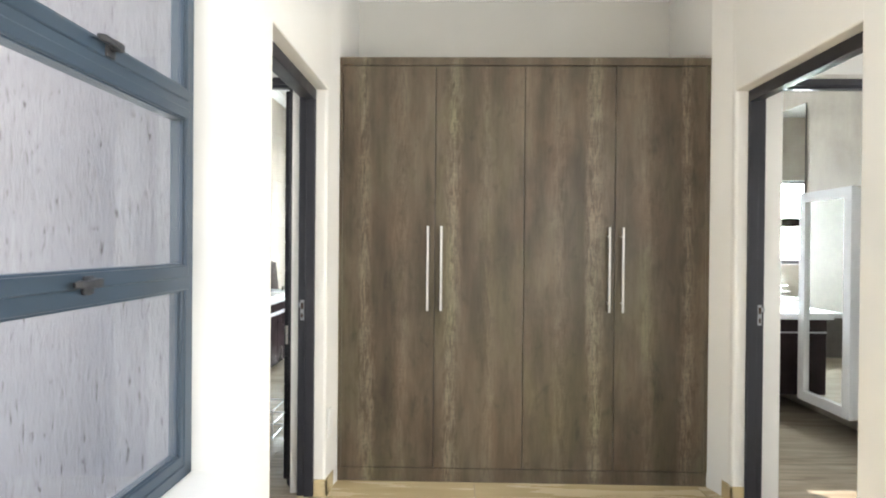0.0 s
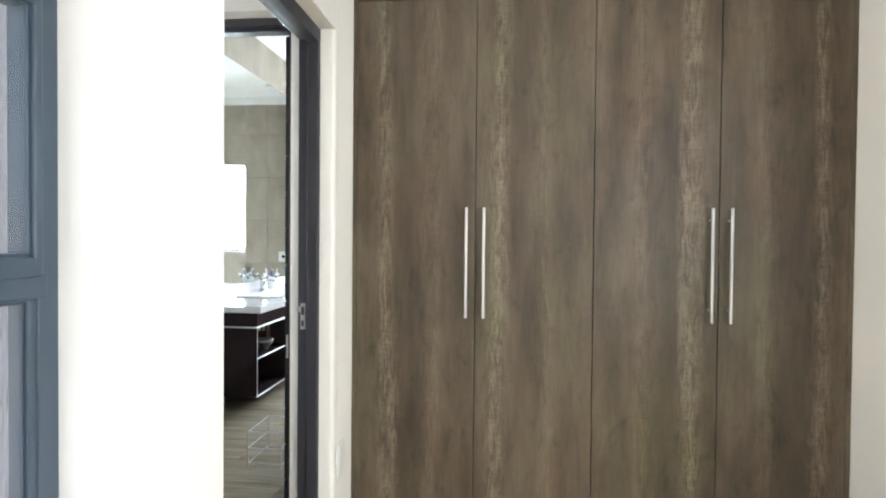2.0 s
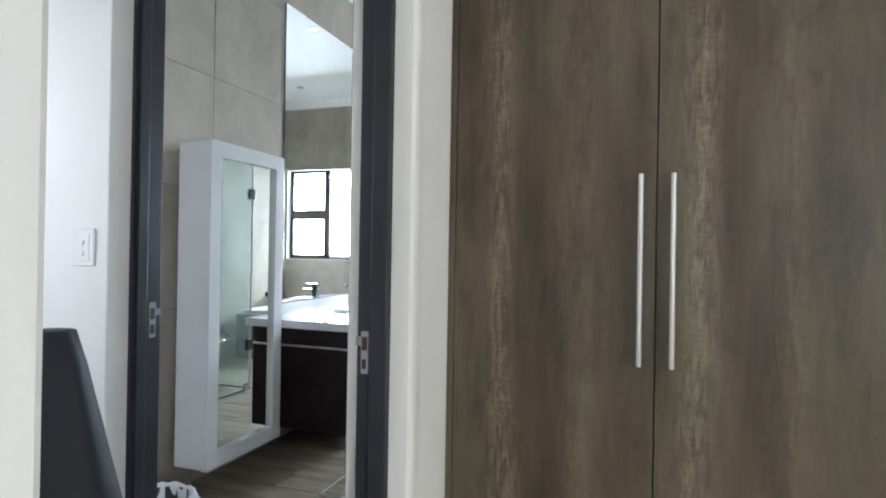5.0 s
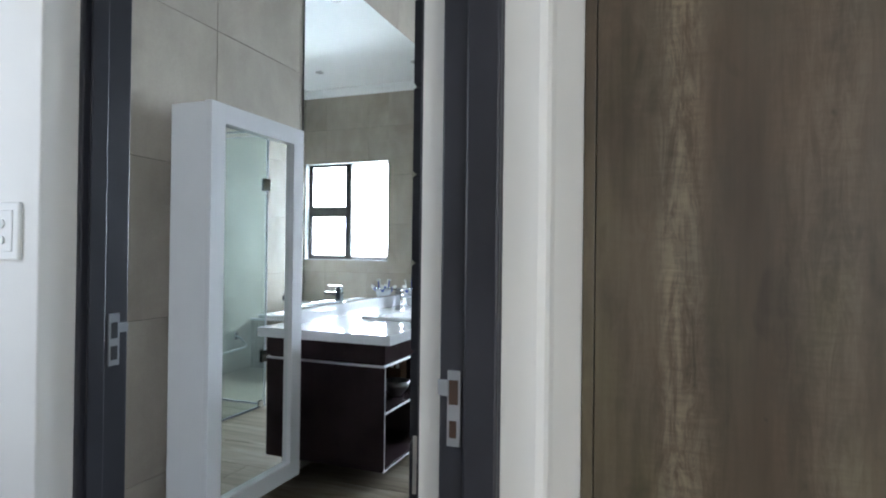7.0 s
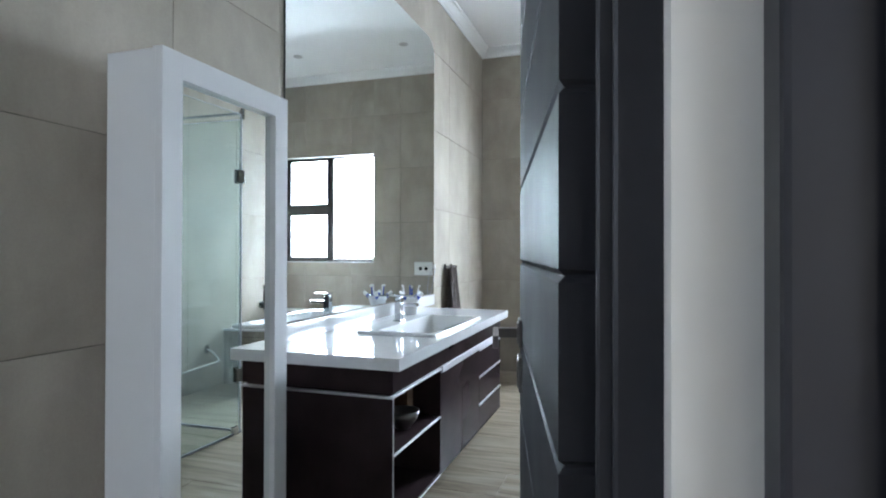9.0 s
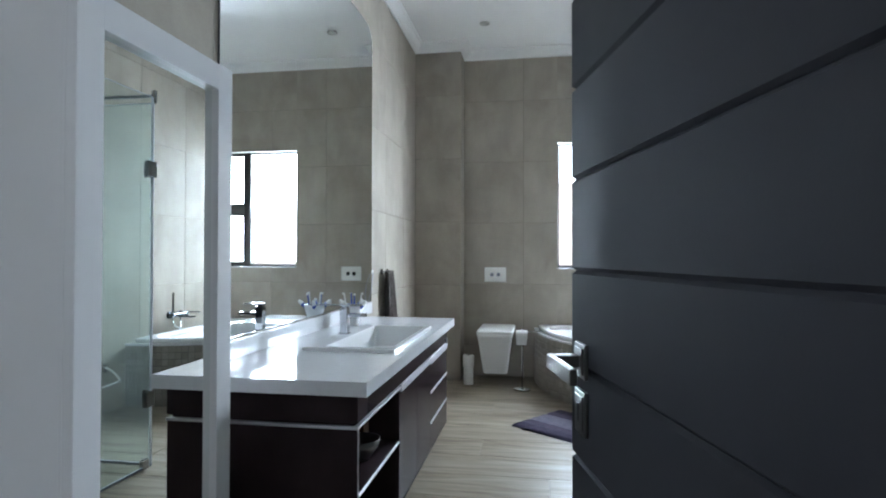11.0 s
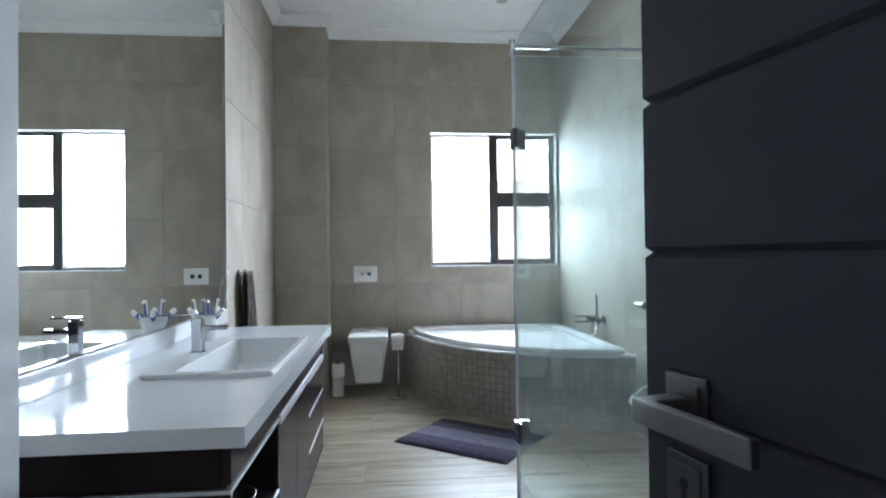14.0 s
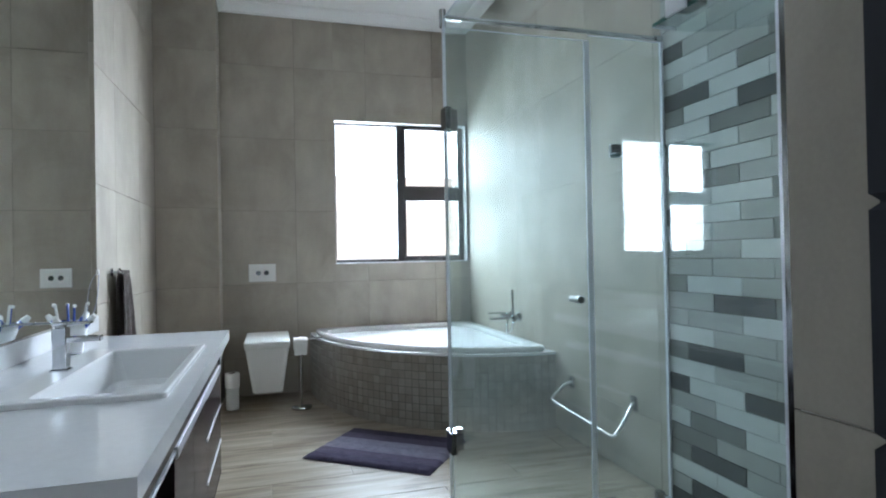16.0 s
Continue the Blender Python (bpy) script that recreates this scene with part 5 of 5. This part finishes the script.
def corner_shelf(corner, along, across, reach, depth, clip, label):
    """Clear glass quarter shelf; it runs reach along one side from the corner and depth along the other; its clip grips the shower glass."""
    zs = 1.534
    c, u, w = Vector((*corner, 0)), Vector((*along, 0)), Vector((*across, 0))
    h = thing("corner_shelf", (*corner, zs), label, "shelf", group="shower shelves")

    def at(a, b, z):
        p = c + u * a + w * b
        return (p.x, p.y, z)

    def slab(a0, a1, b0, b1, z0, z1, bm=None):
        return loft([[at(a0, b0, z), at(a1, b0, z), at(a1, b1, z), at(a0, b1, z)] for z in (z0, z1)], True, bm)

    r = 0.055
    curve = [(reach * math.cos(q), r + (depth - r) * math.sin(q)) for q in [math.pi / 2 * k / 10 for k in range(11)]]
    loop = [(0, 0), (reach, 0)] + curve + [(0, depth)]
    part("shelf_glass", loft([[at(a, b, z) for a, b in loop] for z in (zs, zs + 0.007)]), M["glass"], h, "clear glass plate with green edge")
    part("edge", slab(0.015, reach, -0.0006, 0.0, zs + 0.0004, zs + 0.0066), M["green_edge"], h, "green glass edge")
    part("edge", slab(reach, reach + 0.0012, 0, r, zs + 0.0004, zs + 0.0066), M["glass_edge"], h, "bright polished edge")
    part("clip_plate", slab(clip - 0.025, clip + 0.025, -0.0135, -0.0085, zs - 0.004, zs + 0.05), M["strip"], h, "square satin chrome clip")
    bm = slab(clip - 0.023, clip + 0.023, 0.0, 0.0055, zs + 0.008, zs + 0.05)
    slab(clip - 0.023, clip + 0.023, 0.0, 0.0355, zs + 0.0072, zs + 0.013, bm)
    part("clip_foot", bm, M["black_plastic"], h, "dark inner clip")
    return h


def foot_rail():
    r = thing("towel_rail", (XR, 6.0, 0.33), "low bent chrome rail on the tiled wall", "rail")
    pts = [(XR, 6.35, 0.345), (XR - 0.06, 6.347, 0.325), (XR - 0.135, 6.335, 0.275), (XR - 0.15, 6.325, 0.258), (XR - 0.155, 6.3, 0.25), (XR - 0.155, 5.72, 0.222),
           (XR - 0.15, 5.7, 0.222), (XR - 0.135, 5.692, 0.23), (XR - 0.06, 5.71, 0.31), (XR - 0.02, 5.725, 0.355), (XR, 5.73, 0.37)]
    part("bar", tube(pts, 0.0085), M["satin"], r, smooth=True)
    for y, z in ((6.35, 0.345), (5.73, 0.37)):
        part("wall_flange", box(XR - 0.012, XR, y - 0.022, y + 0.022, z - 0.04, z + 0.03, 0.003), M["chrome"], r)
    return r


def waste_bin():
    b = thing("waste_bin", (-1.53, 3.12, 0), "small black bin with a white liner folded over its rim", "waste bin")
    x, y = -1.57, 3.16
    part("body", turned([(0, 0.002), (0.1, 0.002), (0.105, 0.01), (0.125, 0.19), (0.119, 0.19), (0.1, 0.02), (0, 0.02)], 28, place=(x, y, 0)), M["black_plastic"], b, smooth=True)
    own = bmesh.new()
    rnd = random.Random(5)
    rows = []
    for r, z in ((0.112, 0.13), (0.12, 0.195), (0.13, 0.202), (0.138, 0.185), (0.145, 0.13)):
        row = []
        for k in range(36):
            a = 2 * math.pi * k / 36
            ear = math.exp(-((a - 0.25) / 0.35) ** 2)
            j = rnd.uniform(-0.006, 0.006)
            row.append(own.verts.new((x + (r + j + 0.12 * ear * (r > 0.13)) * math.cos(a), y + (r + j) * math.sin(a), z + j - 0.05 * ear * (r > 0.14) + rnd.uniform(-0.006, 0.006))))
        rows.append(row)
    for p, q in zip(rows, rows[1:]):
        for k in range(36):
            own.faces.new((p[k], p[(k + 1) % 36], q[(k + 1) % 36], q[k]))
    part("liner", own, M["bin_liner"], b, "white plastic liner", smooth=True)
    return b


def wire_rack():
    r = thing("wire_rack", (-0.9, 3.45, 0), "small white wire rack on the floor by the door", "rack")
    x0, x1, y0, y1 = -0.99, -0.80, 3.42, 3.7
    for x in (x0, x1):
        for y in (y0, y1):
            part("post", rod((x, y, 0), (x, y, 0.2), 0.0035, seg=8), M["white_lacquer"], r)
    for z in (0.02, 0.105, 0.195):
        part("shelf_wire", tube([(x0, y0, z), (x1, y0, z), (x1, y1, z), (x0, y1, z), (x0, y0, z)], 0.0035, 8), M["white_lacquer"], r)
    return r


def shelf_bowl():
    b = thing("bowl", (-1.41, 4.6, 0.413), "small grey metal bowl on the open vanity shelf", "bowl")
    part("dish", turned([(0, 0.003), (0.03, 0.003), (0.034, 0.012), (0.062, 0.045), (0.072, 0.08), (0.069, 0.08), (0.058, 0.045), (0.03, 0.016), (0, 0.014)], 28, place=(-1.41, 4.6, 0.4135)), M["pewter"], b, smooth=True)
    c = thing("small_box", (-1.47, 4.73, 0.413), "small brown printed box on the vanity shelf", "box")
    part("carton", box(-1.51, -1.43, 4.7, 4.77, 0.4135, 0.585, 0.001), M["brown_card"], c)
    for x in (-1.495, -1.462):
        part("window", box(x, x + 0.02, 4.6985, 4.7, 0.535, 0.57), M["plastic"], c, "pale printed panel")
    return b


def downlight(x, y):
    d = thing("downlight", (x, y, ZC), "small recessed white ceiling downlight, switched off", "downlight", group="bathroom downlights")
    part("trim_ring", turned([(0.045, -0.001), (0.047, -0.006), (0.04, -0.009), (0.034, -0.006), (0.032, 0.0)], 28, place=(x, y, ZC)), M["satin"], d, smooth=True)
    part("lens", turned([(0, -0.003), (0.033, -0.003), (0.033, 0.0)], 24, place=(x, y, ZC)), M["lamp_glass"], d)
    return d


van = vanity()
top = worktop()
bas = basin()
tap = basin_tap()
brush_cup()
charger_cable()
vm = vanity_mirror()
mc = mirror_cabinet()
towels()
toilet()
wall_plate("flush_plate", "white dual-flush plate with two chrome buttons", "flush plate", (-1.168, YF, 0.995), 0, 0.21, 0.142, "flush")
roll_canister()
paper_stand()
bathtub = corner_bath()
bath_mixer()
bmat = bath_mat()
shower()
corner_shelf((-0.376, 3.826), (-0.0188, 0.9998), (0.9998, 0.0188), 0.345, 0.3, 0.267, "clear greenish glass corner shelf clipped to the shower side glass")
corner_shelf((XR - 0.006, 5.4555), (-1, 0), (0, -1), 0.285, 0.31, 0.25, "clear greenish glass corner shelf clipped to the fixed front glass")
foot_rail()
waste_bin()
wire_rack()
shelf_bowl()
first = downlight(-1.21, 7.5)
for x, y in ((-0.03, 7.5), (-1.21, 5.9), (-0.03, 5.9), (-1.21, 4.2), (-0.03, 4.2)):
    copy_thing(first, pose(x, y, ZC))
IN = Matrix.Translation((-0.19, 0, 0))
for ob in (van, top, bas, tap, mc):
    copy_thing(ob, IN @ mirrored() @ ob.matrix_basis)
LOWER = Matrix.Translation((0, 0, 0.858)) @ Matrix.Diagonal((1, 1, 0.853, 1)) @ Matrix.Translation((0, 0, -0.858))
copy_thing(vm, LOWER @ IN @ mirrored() @ vm.matrix_basis)
for ob in (bathtub, bmat):
    twin(ob)


# ---------------------------------------------------------------- tile pieces, last
W_SIDE = bpy.data.objects["wall_bath_side"]
tiles_on(W_SIDE, "x", XL, 1, YN, 7.92, 0, 3.12, 0.6, 0.6, 3.826, 0.3)
far = {"l": (bpy.data.objects["wall_far_left"], XL, WIN[0]), "r": (bpy.data.objects["wall_far_right"], WIN[1], XR)}
tiles_on(far["l"][0], "y", YF, -1, -1.475, WIN[0] + 0.0027, 0, 3.12, 0.6, 0.6, -0.894, 0.302)
tiles_on(bpy.data.objects["wall_far_below"], "y", YF, -1, WIN[0] - 0.0027, XR, 0, WIN[2], 0.6, 0.6, -0.894, 0.302)
tiles_on(bpy.data.objects["wall_far_above"], "y", YF, -1, WIN[0] - 0.0027, XR, WIN[3], 3.12, 0.6, 0.6, -0.894, 0.302)
PIL = bpy.data.objects["wall_pillar"]
tiles_on(PIL, "y", 7.92, -1, XL, -1.475, 0, 3.12, 0.6, 0.6, XL, 0.3)
tiles_on(PIL, "x", -1.475, 1, 7.92, YF, 0, 3.12, 0.6, 0.6, 7.92, 0.3)
W_MID = bpy.data.objects["wall_between_bathrooms"]
tiles_on(W_MID, "x", XR, -1, 5.47, YF, 0, 3.12, 0.6, 0.6, 6.731, 0.32)
PART = bpy.data.objects["wall_partition"]
tiles_on(PART, "x", -0.408, -1, YN, 3.86, 0, 3.12, 0.6, 0.6, 3.26, 0.3)
tiles_on(floor_bath, "z", 0.0, 1, XL, -0.402, 2.6, 3.82, 1.2, 0.3, -0.3, 2.62, material=M["plank"], name="plank", stagger=0.4)
tiles_on(floor_bath, "z", 0.0, 1, XL, XR, 3.82, YF, 1.2, 0.3, -0.3, 3.82, material=M["plank"], name="plank", stagger=0.4)
tiles_on(floor_passage, "z", 0.0, 1, -0.41, 1.935, 0.6, 3.4, 1.2, 0.2, -0.3, 0.0, material=M["beige"], name="plank", stagger=0.4)

# shower feature wall: strip tiles in running bond, four greys; rows from the floor up, far end first
STRIPS = ("DPM MDP PPM KDM KM PKP MP DPD PM KDM PM MMP MD KPM MM MMP PM KPM PP PKM MP TPM PK KPD DP MPK PT DTT PT TTP MPT "
          "KPM PMD MPP DMP PKM MPD TPM PMK MPP").replace("T", "M").replace("K", "T").split()
GREY = {"P": "tile_pale", "M": "tile_mid", "T": "tile_taupe", "D": "tile_dark"}
rnd = random.Random(11)
strip_meshes = {}
row_h, tile_w = 0.0724, 0.302
for row, known in enumerate(STRIPS + ["PMPM"] * 3):
    z = -0.0066 + row * row_h
    if z + row_h > 3.115:
        break
    y, k = (5.478 if row % 2 == 0 else 5.629), 0
    while y > 3.83:
        grey = known[k] if k < len(known) else rnd.choice("PPPMMMTTD")
        a, b = max(y - tile_w, 3.83), min(y, 5.468)
        if b - a > 0.02:
            key = (round(b - a, 3), GREY[grey])
            if key not in strip_meshes:
                bm = box(-0.009, 0.0, 0.0012, key[0] - 0.0012, 0.0012, row_h - 0.0012, 0)
                sel = [e for e in bm.edges if all(v.co.x < -0.005 for v in e.verts)]
                bmesh.ops.bevel(bm, geom=sel, offset=0.002, segments=1, affect="EDGES")
                strip_meshes[key] = mesh_of(bm, M[key[1]])
            ob = new("strip_tile", strip_meshes[key])
            ob.parent = W_MID
            ob.location = (XR + 0.004, a, z)
        y -= tile_w
        k += 1

# mosaic on the bath front: the stretch nearest the door as pieces, the ends joined
cols, rows_n = 46, 9
surround = [o for o in bathtub.children if o.name.startswith("surround")][0]
to_surround = (bathtub.matrix_basis @ surround.matrix_parent_inverse @ surround.matrix_basis).inverted()
rest = bmesh.new()
for c in range(cols):
    p0, p1 = Vector(tub_edge(c / cols)), Vector(tub_edge((c + 1) / cols))
    mid, along = (p0 + p1) / 2, p1 - p0
    turn = Matrix.Rotation(math.atan2(along.y, along.x), 4, "Z")
    wdt, hgt = along.length - 0.005, 0.47 / rows_n - 0.005
    for r in range(rows_n):
        place = Matrix.Translation((mid.x, mid.y, (r + 0.5) * 0.47 / rows_n)) @ turn
        if not 11 <= c < 44:
            box(-wdt / 2, wdt / 2, -0.003, 0.003, -hgt / 2, hgt / 2, m=place, bm=rest)
            continue
        key = ("mosaic", round(wdt, 3))
        if key not in strip_meshes:
            strip_meshes[key] = mesh_of(box(-wdt / 2, wdt / 2, -0.003, 0.003, -hgt / 2, hgt / 2), M["mosaic"])
        ob = new("mosaic_tile", strip_meshes[key])
        ob.parent = surround
        ob.matrix_basis = to_surround @ place
tagged(part("mosaic_rest", rest, M["mosaic_joined"], bathtub), kind="stuff")
